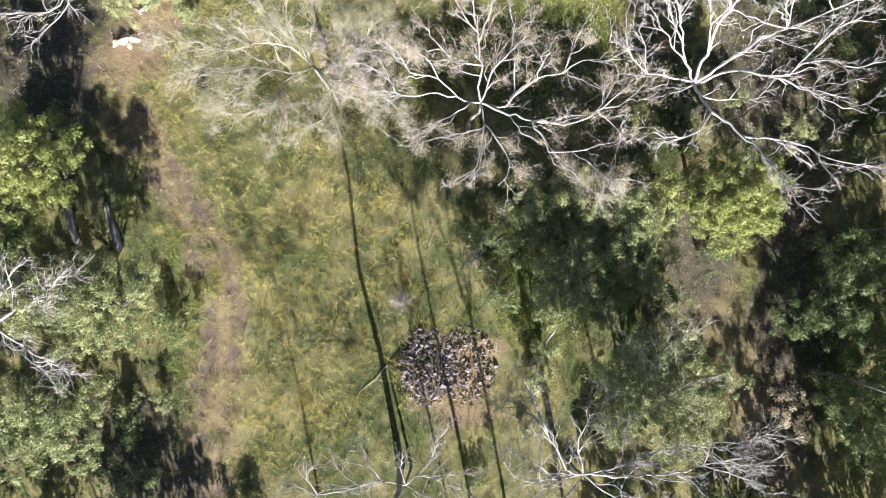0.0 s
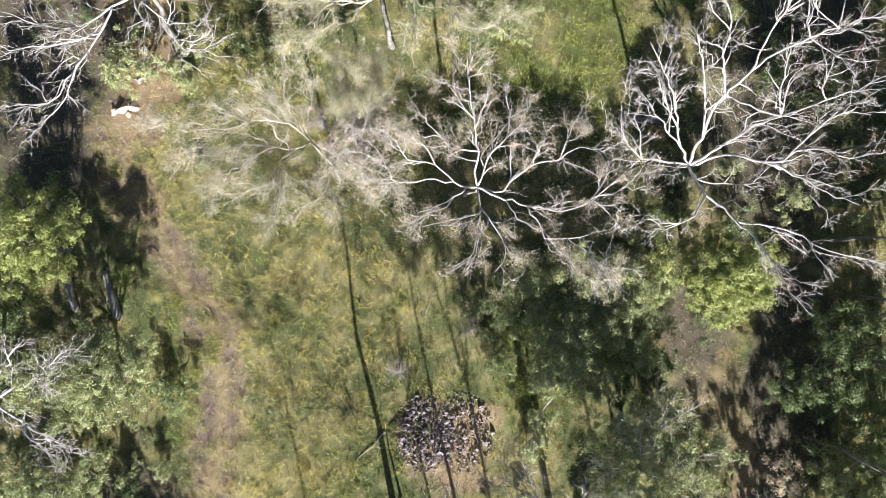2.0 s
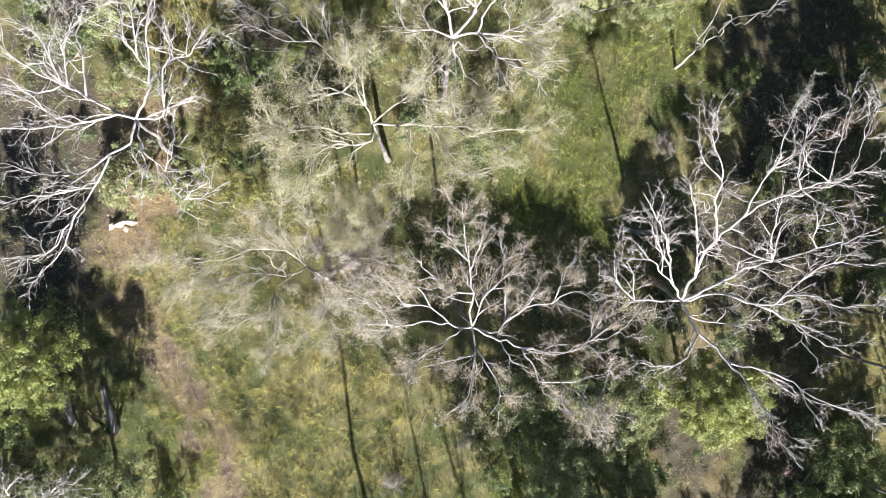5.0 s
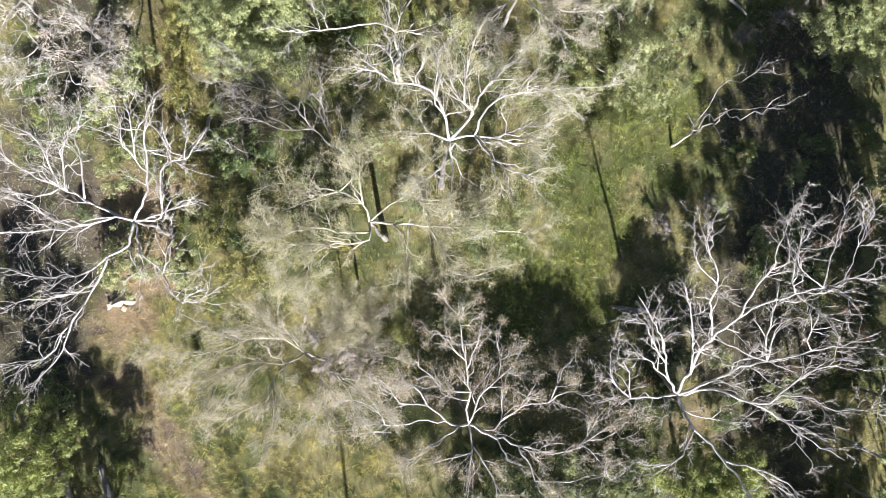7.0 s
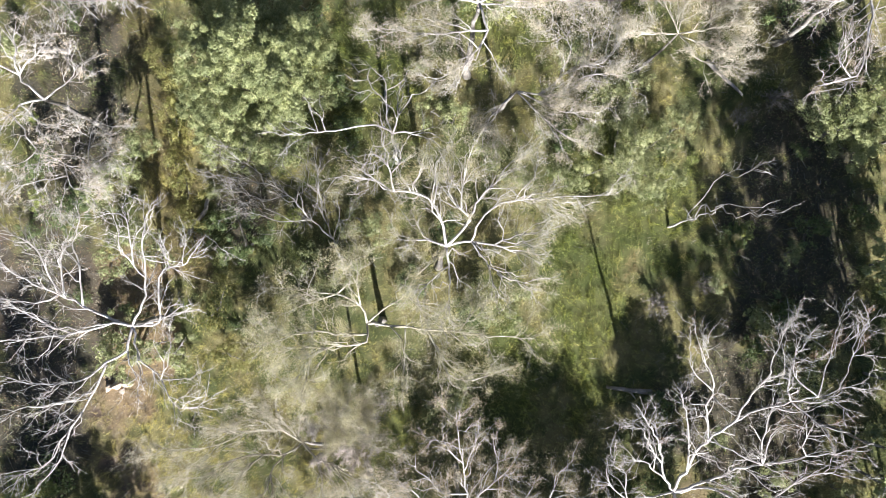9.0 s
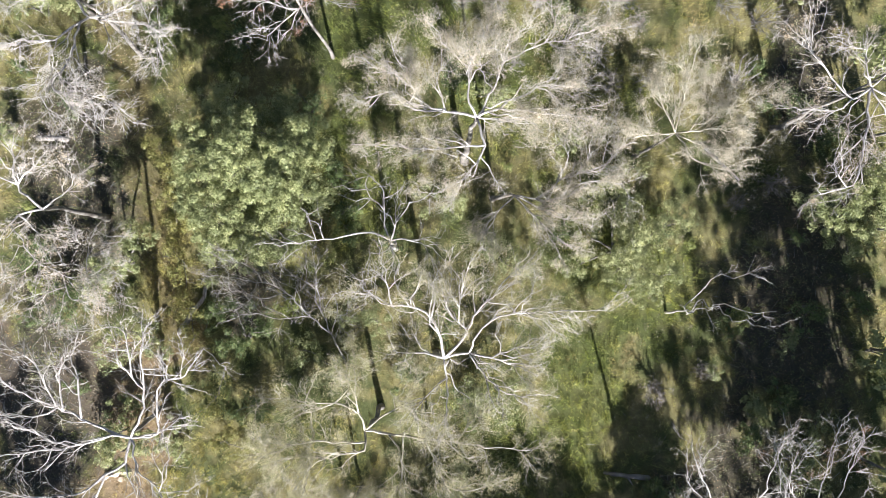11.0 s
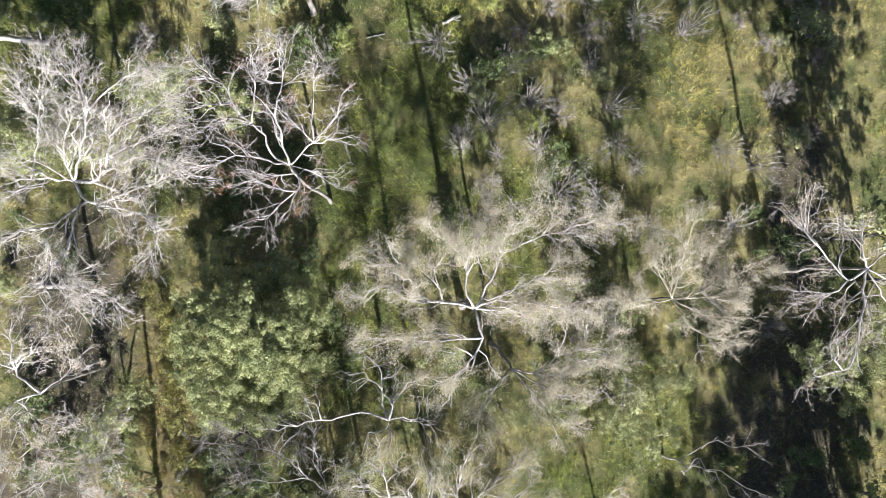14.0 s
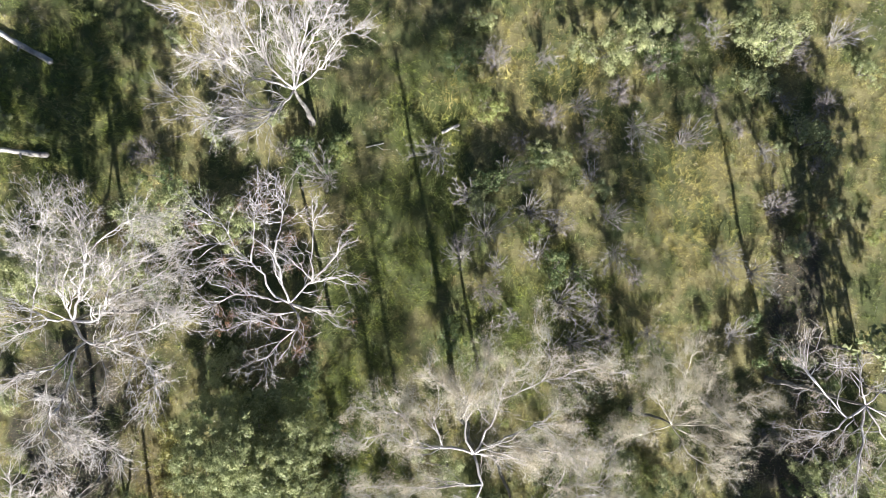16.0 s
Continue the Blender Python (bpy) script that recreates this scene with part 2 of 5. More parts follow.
STRAW = [(-19.5, 13.0, 4.4, 5.0, 20), (-4.5, -3, 5, 10, 0), (-9, 14, 7, 4.5, 0), (-19, 12.5, 3.5, 5.5, 20), (-6, 17.5, 4, 2.5, 0), (-13.5, 6, 3.0, 9, 8), (-9, 1, 5, 9, 0), (-10, -11, 5, 5, 0), (21, 55, 4, 6, 0), (4.0, 24, 4, 3, 0), (-17.6, 30, 2, 5, 0), (10, 62.5, 7, 4, 0), (25, 65, 3, 2, 0)]


def ground_masks(x, y):
    worn = np.clip(1.5 * smooth_noise(x, y, 0.9, 41) + 0.5 * smooth_noise(x, y, 0.3, 42) - 0.25, 0.15, 1)
    track = np.maximum(band(x, y, TRACK_WEST, 1.7) * worn, 0.8 * band(x, y, TRACK_EAST, 2.2))
    rut = np.maximum(band(x, y, [(a - 0.9, b) for a, b in TRACK_WEST], 0.35), band(x, y, [(a + 0.9, b) for a, b in TRACK_WEST], 0.3))
    north = band(x, y, TRACK_NORTH, 1.5)
    out = []
    for spots in (LITTER, HUMUS_SHADE, LUSH, STRAW):
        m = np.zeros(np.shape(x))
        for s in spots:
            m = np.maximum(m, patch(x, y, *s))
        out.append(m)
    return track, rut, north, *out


def lerp(a, b, m):
    return a * (1 - m[:, None]) + np.asarray(b)[None] * m[:, None]


def ground_tone(x, y, blades):
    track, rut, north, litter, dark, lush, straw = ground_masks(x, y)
    n1, n2, n3 = smooth_noise(x, y, 3.5, 1), smooth_noise(x, y, 1.0, 2), smooth_noise(x, y, 0.35, 3)
    mixed = np.clip(0.5 + 1.5 * (n1 - 0.5) + 1.6 * (n2 - 0.5) + 1.0 * (n3 - 0.5), 0, 1)
    if blades:
        c = lerp(np.tile([0.195, 0.225, 0.068], (len(x), 1)), (0.500, 0.450, 0.165), np.clip(mixed + 0.08, 0, 1))
        c = lerp(c, (0.360, 0.400, 0.085), 0.8 * lush * (0.5 + 0.5 * n2))
        c = lerp(c, (0.370, 0.275, 0.150), 0.8 * np.clip(3.0 * (smooth_noise(x, y, 1.3, 43) - 0.62), 0, 1))
        c = lerp(c, (0.720, 0.620, 0.215), 0.8 * straw * (0.4 + 0.6 * n2))
        c = lerp(c, (0.500, 0.370, 0.220), np.maximum(0.8 * litter, track * 0.45))
        c = lerp(c, (0.400, 0.300, 0.120), 0.6 * north * n2)
        # dark patches: blades coloured darker to stand for shade
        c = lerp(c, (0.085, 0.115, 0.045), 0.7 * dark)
    else:
        c = lerp(np.tile([0.085, 0.095, 0.040], (len(x), 1)), (0.200, 0.175, 0.085), mixed)
        c = lerp(c, (0.085, 0.100, 0.032), 0.7 * lush)
        c = lerp(c, (0.250, 0.180, 0.115), np.maximum(0.9 * litter, 0.7 * track))
        c = lerp(c, (0.120, 0.088, 0.076), 0.9 * rut * track)
        c = lerp(c, (0.170, 0.130, 0.070), 0.6 * north)
        # dark patches: humus tone with shade mixed into the soil colour
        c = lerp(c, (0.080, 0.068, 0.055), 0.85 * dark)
    return c


def ground_z(x, y):
    track, rut, *_ = ground_masks(x, y)
    return 0.16 * (smooth_noise(x, y, 4.0, 11) - 0.5) + 0.10 * (smooth_noise(x, y, 1.1, 12) - 0.5) - 0.06 * rut * track


def build_ground():
    def axis(lo, hi, step):
        far = np.array([20.0, 60, 160, 400, 1500])
        return np.concatenate([(lo - far)[::-1], np.arange(lo, hi + 0.01, step), hi + far])
    gx, gy = axis(-38, 42, 0.32), axis(-28, 78, 0.32)
    xx, yy = np.meshgrid(gx, gy)
    x, y = xx.ravel(), yy.ravel()
    z = ground_z(x, y)
    nx, ny = len(gx), len(gy)
    idx = np.arange(nx * ny).reshape(ny, nx)
    q = np.stack([idx[:-1, :-1], idx[:-1, 1:], idx[1:, 1:], idx[1:, :-1]], -1).reshape(-1, 4)
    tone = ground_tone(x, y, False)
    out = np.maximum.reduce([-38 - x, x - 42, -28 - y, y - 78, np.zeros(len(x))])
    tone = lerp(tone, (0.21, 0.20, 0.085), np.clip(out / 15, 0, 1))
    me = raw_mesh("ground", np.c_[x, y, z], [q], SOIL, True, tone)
    tagged(new("ground", me), "uneven woodland ground of soil, leaf litter and a worn dirt track", "ground", kind="structure")


build_ground()


def build_grass(count):
    x, y = rng.uniform(-34, 37, count), rng.uniform(-20, 70, count)
    track, rut, north, litter, dark, lush, straw = ground_masks(x, y)
    keep = np.clip(1.0 - 0.3 * track - 0.5 * rut * track - 0.35 * litter - 0.5 * dark, 0.1, 1) * (0.25 + 1.3 * smooth_noise(x, y, 0.75, 21))
    sel = rng.random(count) < keep
    x, y, lush, straw, dark, track = x[sel], y[sel], lush[sel], straw[sel], dark[sel], track[sel]
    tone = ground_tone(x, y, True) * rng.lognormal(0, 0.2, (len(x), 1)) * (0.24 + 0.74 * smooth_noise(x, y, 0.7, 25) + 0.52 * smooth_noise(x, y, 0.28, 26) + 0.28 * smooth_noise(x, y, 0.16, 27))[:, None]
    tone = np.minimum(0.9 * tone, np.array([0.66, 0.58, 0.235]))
    tall = (0.06 + 0.26 * smooth_noise(x, y, 0.4, 24) + 0.16 * smooth_noise(x, y, 2.2, 22) + 0.12 * lush + 0.10 * straw) * (1 - 0.25 * track) * rng.uniform(0.5, 1.45, len(x))
    k = 8
    n = len(x) * k
    cx, cy, h = np.repeat(x, k), np.repeat(y, k), np.repeat(tall, k) * rng.uniform(0.6, 1.2, n)
    ang = rng.uniform(0, 2 * math.pi, n)
    bx, by = cx + rng.normal(0, 0.075, n), cy + rng.normal(0, 0.075, n)
    z = ground_z(bx, by) - 0.02
    lean = h * rng.uniform(0.2, 1.0, n)
    wind = np.repeat(2 * math.pi * smooth_noise(x, y, 3.0, 23), k)
    dx = np.cos(ang) * lean + 0.3 * h * np.cos(wind)
    dy = np.sin(ang) * lean + 0.3 * h * np.sin(wind)
    wd = rng.uniform(0.006, 0.013, n)
    turn = rng.uniform(0, math.pi, n)
    px, py = np.cos(turn) * wd, np.sin(turn) * wd
    v = np.stack([np.c_[bx - px, by - py, z], np.c_[bx + px, by + py, z], np.c_[bx + dx, by + dy, z + h]], 1)
    tris = np.arange(n * 3).reshape(n, 3)
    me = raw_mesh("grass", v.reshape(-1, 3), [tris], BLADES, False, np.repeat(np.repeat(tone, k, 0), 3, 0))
    tagged(new("grass", me), "patchy green and straw-yellow meadow grass between the trees", "grass", kind="stuff")


build_grass(120000)


# ---- trees ----
def split_round(tips, centre, parts):
    """Tips, in order round the centre, cut at the widest gaps into that many runs."""
    if len(tips) <= parts:
        return [[p] for p in tips]
    a = [math.atan2(p[1] - centre[1], p[0] - centre[0]) for p in tips]
    gaps = [((a[(i + 1) % len(a)] - a[i]) % (2 * math.pi), i) for i in range(len(a))]
    cuts = sorted(i for _, i in sorted(gaps)[-parts:])
    out = []
    for c0, c1 in zip(cuts, cuts[1:] + [cuts[0] + len(tips)]):
        out.append([tips[i % len(tips)] for i in range(c0 + 1, c1 + 1)])
    return out


def scaffold(t, lines, start, r, tips):
    """Crooked limbs that fork on the way from start to all the tips."""
    if len(tips) == 1:
        length = np.linalg.norm(tips[0] - start)
        n = max(7, int(length * 2.0))
        line = wander(start, tips[0], n, 0.42, -0.06)
        rad = r * (1 - np.linspace(0, 0.93, n) ** 1.25) + 0.008
        t.add(line, rad, 5)
        lines.append((line, rad))
        return
    mid = np.mean(tips, axis=0)
    stop = start + (mid - start) * rng.uniform(0.22, 0.42)
    stop[2] -= 0.08 * np.linalg.norm(mid - start)
    n = max(4, int(np.linalg.norm(stop - start) * 2.2))
    line = wander(start, stop, n, 0.32)
    rad = np.linspace(r, r * 0.8, n)
    t.add(line, rad, 7)
    lines.append((line, rad))
    order = sorted(tips, key=lambda p: math.atan2(p[1] - stop[1], p[0] - stop[0]))
    for run in split_round(order, stop, 2):
        scaffold(t, lines, stop, r * 0.8 * (0.62 + 0.38 * len(run) / len(tips)), run)


def bend(points, step=0.42, wob=0.045):
    """A smooth, slightly crooked line through the points."""
    p = np.asarray(points, float)
    e = np.vstack([2 * p[0] - p[1], p, 2 * p[-1] - p[-2]])
    out = []
    for i in range(1, len(e) - 2):
        n = max(2, int(np.linalg.norm(e[i + 1] - e[i]) / step))
        s = np.linspace(0, 1, n, endpoint=False)[:, None]
        out.append(0.5 * (2 * e[i] + (e[i + 1] - e[i - 1]) * s + (2 * e[i - 1] - 5 * e[i] + 4 * e[i + 1] - e[i + 2]) * s ** 2
                          + (3 * e[i] - e[i - 1] - 3 * e[i + 1] + e[i + 2]) * s ** 3))
    out = np.vstack([*out, p[-1:]])
    shake = rng.normal(0, wob, out.shape)
    shake[0] = 0
    return out + shake


def bent_limbs(fork, paths, thick, rise, cap):
    """Limbs along their paths, each from the fork or from the nearest earlier limb: (line, radii)."""
    lines, at, radius = [], [fork], [thick * 0.8]
    for path in paths:
        pts = []
        for x, y in path:
            d = math.hypot(x, y)
            pts.append(fork + np.array([x, y, min(rise * d, cap) + (rng.normal(0, 0.12) if d else 0)]))
        near = np.array(at)
        i = int(np.argmin(np.hypot(near[:, 0] - pts[0][0], near[:, 1] - pts[0][1])))
        pts[0] = near[i]
        line = bend(pts)
        length = np.linalg.norm(np.diff(line, axis=0), axis=1).sum()
        r0 = min(0.8 * radius[i], thick * (0.11 + 0.021 * length))
        rad = r0 * (1 - np.linspace(0, 1, len(line))) ** 0.8 + 0.013
        lines.append((line, rad))
        at += list(line[1:])
        radius += list(rad[1:])
    return lines


def offshoots(lines, many, reach, n, ahead):
    """Crooked side shoots, at random places of the given lines (m, k, 3), all with n points."""
    m, k, _ = lines.shape
    i, f = rng.integers(0, m, many), 1 - 0.88 * rng.random(many)
    j = np.minimum((f * (k - 1)).astype(int), k - 2)
    p0, p1 = lines[i, j], lines[i, j + 1]
    p = p0 + (p1 - p0) * (f * (k - 1) - j)[:, None]
    d = unit(unit(p1 - p0) * ahead + rng.normal(0, 0.55, (many, 3)) * np.array([1, 1, 0.7]) + np.array([0, 0, 0.12]))
    ll = rng.uniform(*reach, many) * (1.2 - 0.5 * f)
    shake = rng.normal(0, 0.16, (many, n, 3)).cumsum(1) * (ll / n)[:, None, None] * 1.5
    shake -= shake[:, :1]
    return p[:, None] + (d * ll[:, None])[:, None] * np.linspace(0, 1, n)[None, :, None] + shake


def side_branches(lines, thick, branchy, spread):
    """Crooked branches that fork again along each limb, thicker set towards its end. One mesh of tubes for each limb, and one for each long branch."""
    limbs, ends, ways = [], [], []
    for line, rad in lines:
        tube, own = Tubes(), []
        tube.add(line, rad, 7 if rad[0] > 0.05 else 5)
        total = np.linalg.norm(np.diff(line, axis=0), axis=1).sum()
        for f in 1 - 0.88 * rng.random(int((1.5 + total * 1.7) * branchy + rng.random())) ** 1.2:
            i = min(int(f * (len(line) - 1)), len(line) - 2)
            p = line[i] + (line[i + 1] - line[i]) * (f * (len(line) - 1) - i)
            d = unit(unit(line[i + 1] - line[i]) * 1.0 + rng.normal(0, 0.5, 3) * np.array([1, 1, 0.7]) + np.array([0, 0, 0.1]))
            ll = spread * rng.uniform(0.8, 2.9) * (1.2 - 0.5 * f)
            n = max(5, int(ll * 2.6))
            child = wander(p, p + d * ll, n, 0.48, 0.03)
            r = min(rad[i] * 0.7, 0.013 + ll * 0.013)
            sub = tube
            if ll > 1.3 * spread and thick > 0.12:
                sub = Tubes()
                own.append(sub)
            sub.add(child, np.linspace(r, 0.008, n), 4)
            m = int(1.5 + ll * 2.0 * min(branchy, 1.2) + rng.random())
            small = offshoots(child[None], m, (0.45 * spread, 1.35 * spread), 5, 0.9)
            sub.add_many(small, np.full(m, min(r, 0.013)), np.full(m, 0.006))
            fine = offshoots(small, int(m * 1.8), (0.2 * spread, 0.62 * spread), 3, 0.75)
            sub.add_many(fine, np.full(len(fine), 0.009), np.full(len(fine), 0.004))
            for shoots in (small, fine):
                ends.append(shoots[:, 1:].reshape(-1, 3))
                ways.append(np.gradient(shoots, axis=1)[:, 1:].reshape(-1, 3))
        ends.append(line[-3:])
        ways.append(np.gradient(line, axis=0)[-3:])
        limbs.append((tube, own))
    return limbs, np.concatenate(ends), unit(np.concatenate(ways))


def bare_tree(name, base, fork, limbs, label, thick=0.26, wood=BARK_PALE, twig=TWIG_BROWN, twigs=2600, twig_len=0.55,
              leaves=0, leaf=LEAF_TAN, leaf_size=0.07, branchy=1.0, category="tree", group="", foot=BARK_GREY, fuzz=1.0, stem=0.78, rise=0.2, cap=3.0, spread=1.0):
    """A leafless or thinly leaved tree: trunk, limbs with their branches, and fine twigs. Limbs are paths of (east, north) from the fork, or tips (east, north, up)."""
    root = new(name)
    root.location = (*base, 0)
    tagged(root, label, category, group)
    fork = np.array(fork, float) - np.array([*base, 0.0])
    t = Tubes()
    trunk = wander(np.array([0, 0, -0.3]), fork, 9, 0.10)
    tr = np.linspace(stem * thick * 1.15, thick * 0.32, 9)
    tr[0] *= 1.5
    t.add(trunk, tr, 10)
    piece("trunk", t.mesh("trunk", foot), root, "rough dark grey bark")
    if isinstance(limbs[0], list):
        lines = bent_limbs(trunk[-1], limbs, thick, rise, cap)
    else:
        lines = []
        tips = [fork + np.array(p, float) for p in limbs]
        tips.sort(key=lambda p: math.atan2(p[1] - fork[1], p[0] - fork[0]))
        for run in split_round(tips, fork, max(3, round(len(tips) / 3.2))):
            scaffold(Tubes(), lines, trunk[-1], thick * (0.28 + 0.046 * len(run)) * rng.uniform(0.85, 1.1), run)
    made, ends, ways = side_branches(lines, thick, branchy, spread)
    for tube, own in made:
        limb = piece("limb", tube.mesh("limb", wood), root)
        for sub in own:
            piece("branch", sub.mesh("branch", wood), limb)
    if twigs:
        twigs = int(twigs * 1.3)
        i = rng.integers(0, len(ends), twigs)
        way = ways[i] * 0.7 + rng.normal(0, 0.65, (twigs, 3)) + np.array([0, 0, 0.2])
        v, tri = spikes(ends[i] + rng.normal(0, 0.02, (twigs, 3)), way, 0.75 * twig_len * rng.uniform(0.25, 1.1, twigs), fuzz * rng.uniform(0.004, 0.009, twigs))
        piece("twig_mass", raw_mesh("twig_mass", v, [tri], twig), root, kind="stuff")
    if leaves:
        many = max(6, int(leaves * 3.6) // 90)
        i = rng.integers(0, len(ends), many)
        spots = np.repeat(ends[i], 90, 0) + rng.normal(0, 0.25, (many * 90, 3)) * np.repeat(rng.uniform(0.45, 1.3, many), 90)[:, None] * np.array([1, 1, 0.7])
        v, tri = leaf_blades(spots, 0.45 * leaf_size * rng.uniform(0.6, 1.4, len(spots)))
        piece("foliage", raw_mesh("foliage", v, [tri], leaf, False), root, kind="stuff")
    return root


def leafy_tree(name, base, lobes, label, leaf=LEAF_OLIVE, dense=1.0, leaf_size=0.064, wood=BARK_GREY, thick=0.14, clump=0.46, category="tree", group="", per=150):
    """A leafy tree or bush: short trunk, a limb to each lobe, and leaves in many small uneven clumps. Lobes: dx, dy, z, radius."""
    root = new(name)
    root.location = (*base, 0)
    tagged(root, label, category, group)
    low = min(z - r for _, _, z, r in lobes)
    t = Tubes()
    top = np.array([0, 0, max(0.3, low * 0.8)])
    t.add(wander(np.array([0, 0, -0.2]), top, 5, 0.08), np.linspace(thick * 1.4, thick, 5), 8)
    piece("trunk", t.mesh("trunk", wood), root)
    spots, faces = [], []
    t = Tubes()
    for dx, dy, z, r in lobes:
        c = np.array([dx, dy, z])
        t.add(wander(top, c, 7, 0.2), np.linspace(thick * 0.7, 0.03, 7), 6)
        n = max(7, int(11 * dense * r * r / clump ** 2 * 0.24))
        d = unit(rng.normal(0, 1, (n, 3)) + np.array([0, 0, 0.55]))
        rr = r * rng.uniform(0.5, 1.25, n)
        cc = c + d * rr[:, None] * np.array([1, 1, 0.75])
        cc[:, 2] = np.maximum(cc[:, 2], 0.15)
        for p in cc[::5]:
            t.add(wander(c, p, 4, 0.25), np.linspace(0.022, 0.006, 4), 3)
        size = clump * rng.uniform(0.5, 1.35, (n, 1, 1))
        out = unit(rng.normal(0, 1, (n, per, 3)) + np.array([0, 0, 0.75]))
        squash = np.array([1, 1, 0.6])
        spots.append((cc[:, None] + out * size * rng.uniform(0.55, 1.08, (n, per, 1)) * squash).reshape(-1, 3))
        faces.append(out.reshape(-1, 3))
    piece("branchwork", t.mesh("branchwork", wood), root, kind="stuff")
    spots = np.concatenate(spots)
    spots[:, 2] = np.maximum(spots[:, 2], 0.05)
    v, tri = leaf_blades(spots, leaf_size * rng.uniform(0.55, 1.35, len(spots)), 0.6, np.concatenate(faces))
    piece("crown", raw_mesh("crown", v, [tri], leaf, False), root)
    return root


# limbs: the places, east and north of the fork, where each one starts, bends and ends
CREAM_LIMBS = [[(0, 0), (-0.8, 0.7), (-1.6, 1.1), (-3.2, 1.1), (-4.8, 1.3), (-5.9, 1.7)], [(-1.6, 1.1), (-2.3, 1.7), (-3, 1.9), (-4, 1.6)],
    [(0, 0), (-0.9, 1.4), (-1.4, 2.4), (-1.4, 3.7)], [(-0.9, 1.4), (-1.9, 2.2), (-2.2, 3.6)], [(0, 0), (-0.2, 1), (0.3, 2.6), (0.2, 3.6)],
    [(0, 0), (-0.9, -0.6), (-2.3, -0.5), (-3.6, -0.5), (-4.8, -0.8), (-6.5, -0.8)], [(-0.9, -0.6), (-1.8, -1.7), (-1.6, -3), (-1.7, -4.6)],
    [(-1.8, -1.7), (-2.1, -2.8), (-3.4, -3.4), (-4.7, -3.7)], [(0, 0), (1.1, -1), (2.2, -1.2), (3.5, -1.8), (4.9, -2.4), (5.6, -3.4)],
    [(2.2, -1.2), (3.2, -2.5), (3.6, -3.2)]]
CREAM_LIMBS += [[(1.1, -1), (1.5, -2.5), (0.9, -3.9), (-0.1, -4.4)], [(1.5, -2.5), (1.9, -4.3)], [(0, 0), (1.1, -0.2), (2.8, 0.6), (3.9, 1.9), (5.4, 2.8)],
    [(2.8, 0.6), (4.3, 0.5), (5.7, 0.1)], [(1.6, 0.1), (2, 1.7), (2.5, 2.7)], [(-3.2, 1.1), (-4.8, 0.5), (-6.7, 0.3), (-8.4, 0.9)],
    [(-3.6, -0.5), (-5.4, -1.3), (-6.9, -1.4)], [(-2.3, -0.5), (-3.8, -1.8), (-4.7, -3.1)]]
bare_tree("gum_tree", (-6.5, 10.9), (-7.7, 12.4, 4.2), CREAM_LIMBS,
          "cream-barked bare tree with pale fuzzy twigs over yellow grass",
          0.22, BARK_CREAM, TWIG_CREAM, 7000, 0.6, 17000, LEAF_CREAM, 0.05, stem=0.6, rise=0.38, cap=4)
TUFT_LIMBS = [[(0, 0), (-0.1, 0.9), (0, 2), (-0.2, 3.3), (-0.4, 5.1), (-0.6, 5.9), (-0.6, 7.2)], [(-0.2, 3.7), (-1, 4.6), (-1.5, 5.6)],
    [(-0.2, 3.3), (0.3, 4.5), (0.6, 5.7)], [(0, 2), (-1.3, 2.1), (-2.2, 2.9), (-2.9, 3.5), (-3, 4.5)], [(-0.2, 1.2), (-1.3, 1.7), (-1.7, 2.3)],
    [(0, 0), (0.4, 0.9), (0.8, 2), (1.6, 2.6), (1.8, 3.9), (1.9, 4.7)], [(1.6, 2.6), (2.6, 3.7)],
    [(0, 0), (-0.6, -0.1), (-1.4, 0.2), (-2.4, 0.4), (-4, 0.2), (-4.9, 0.3), (-6.5, 0.2)], [(-4.9, 0.3), (-5.2, 1.1), (-6.5, 1.7), (-7.5, 1.7)],
    [(-1.4, 0.2), (-2.4, 1.2), (-4, 1.5), (-4.9, 2.7), (-6, 3.1)]]
TUFT_LIMBS += [[(-2.4, 1.2), (-3.2, 2.3), (-4.3, 2.9)], [(-0.6, -0.1), (-1.7, -0.9), (-2.5, -1.2), (-3.2, -1.9)],
    [(0, 0), (1, -0.3), (1.8, 0.2), (1.9, 1.7), (1.8, 2.9)], [(1.8, 0.2), (3.1, 1.2), (4.5, 1.5), (4.9, 2.4), (5.4, 3.6)], [(4.5, 1.5), (5.5, 2.1), (6.8, 1.9)],
    [(0, 0), (1.2, -0.6), (2.8, -1.1), (4.2, -1.4), (5.2, -1.4), (6.3, -0.8), (6.8, 0.2)], [(6.3, -0.8), (7.5, -0.5), (8.4, 0.2), (8.8, 0.6)],
    [(6.3, -0.8), (7.2, -1.6), (7.5, -2.5), (7, -3.8)], [(2.8, -1.1), (3.5, -2.2), (3.8, -3), (4.9, -3), (6.1, -2.8), (7.3, -2.4)],
    [(4.9, -3), (6.1, -3.8), (6.7, -4.7), (7.4, -5.7)]]
TUFT_LIMBS += [[(4.9, -3.3), (5, -4.2), (6, -5.2)], [(0, 0), (0.2, -1.2), (0, -2.5), (-0.3, -3.8), (-1.4, -4.8)], [(0.2, -1.2), (1.1, -2.5), (1.6, -3.8), (1, -4.8)],
    [(0, -1.7), (-1.4, -1.9), (-2.5, -2.2)]]
bare_tree("gum_tree", (2.6, 9.4), (2.8, 8.9, 9.0), TUFT_LIMBS,
          "bare white-limbed gum tree with tan dry leaf tufts",
          0.21, BARK_PALE, TWIG_PALE, 2200, 0.5, 11000, LEAF_TAN, 0.065, branchy=0.62, rise=0.2, cap=2.5)
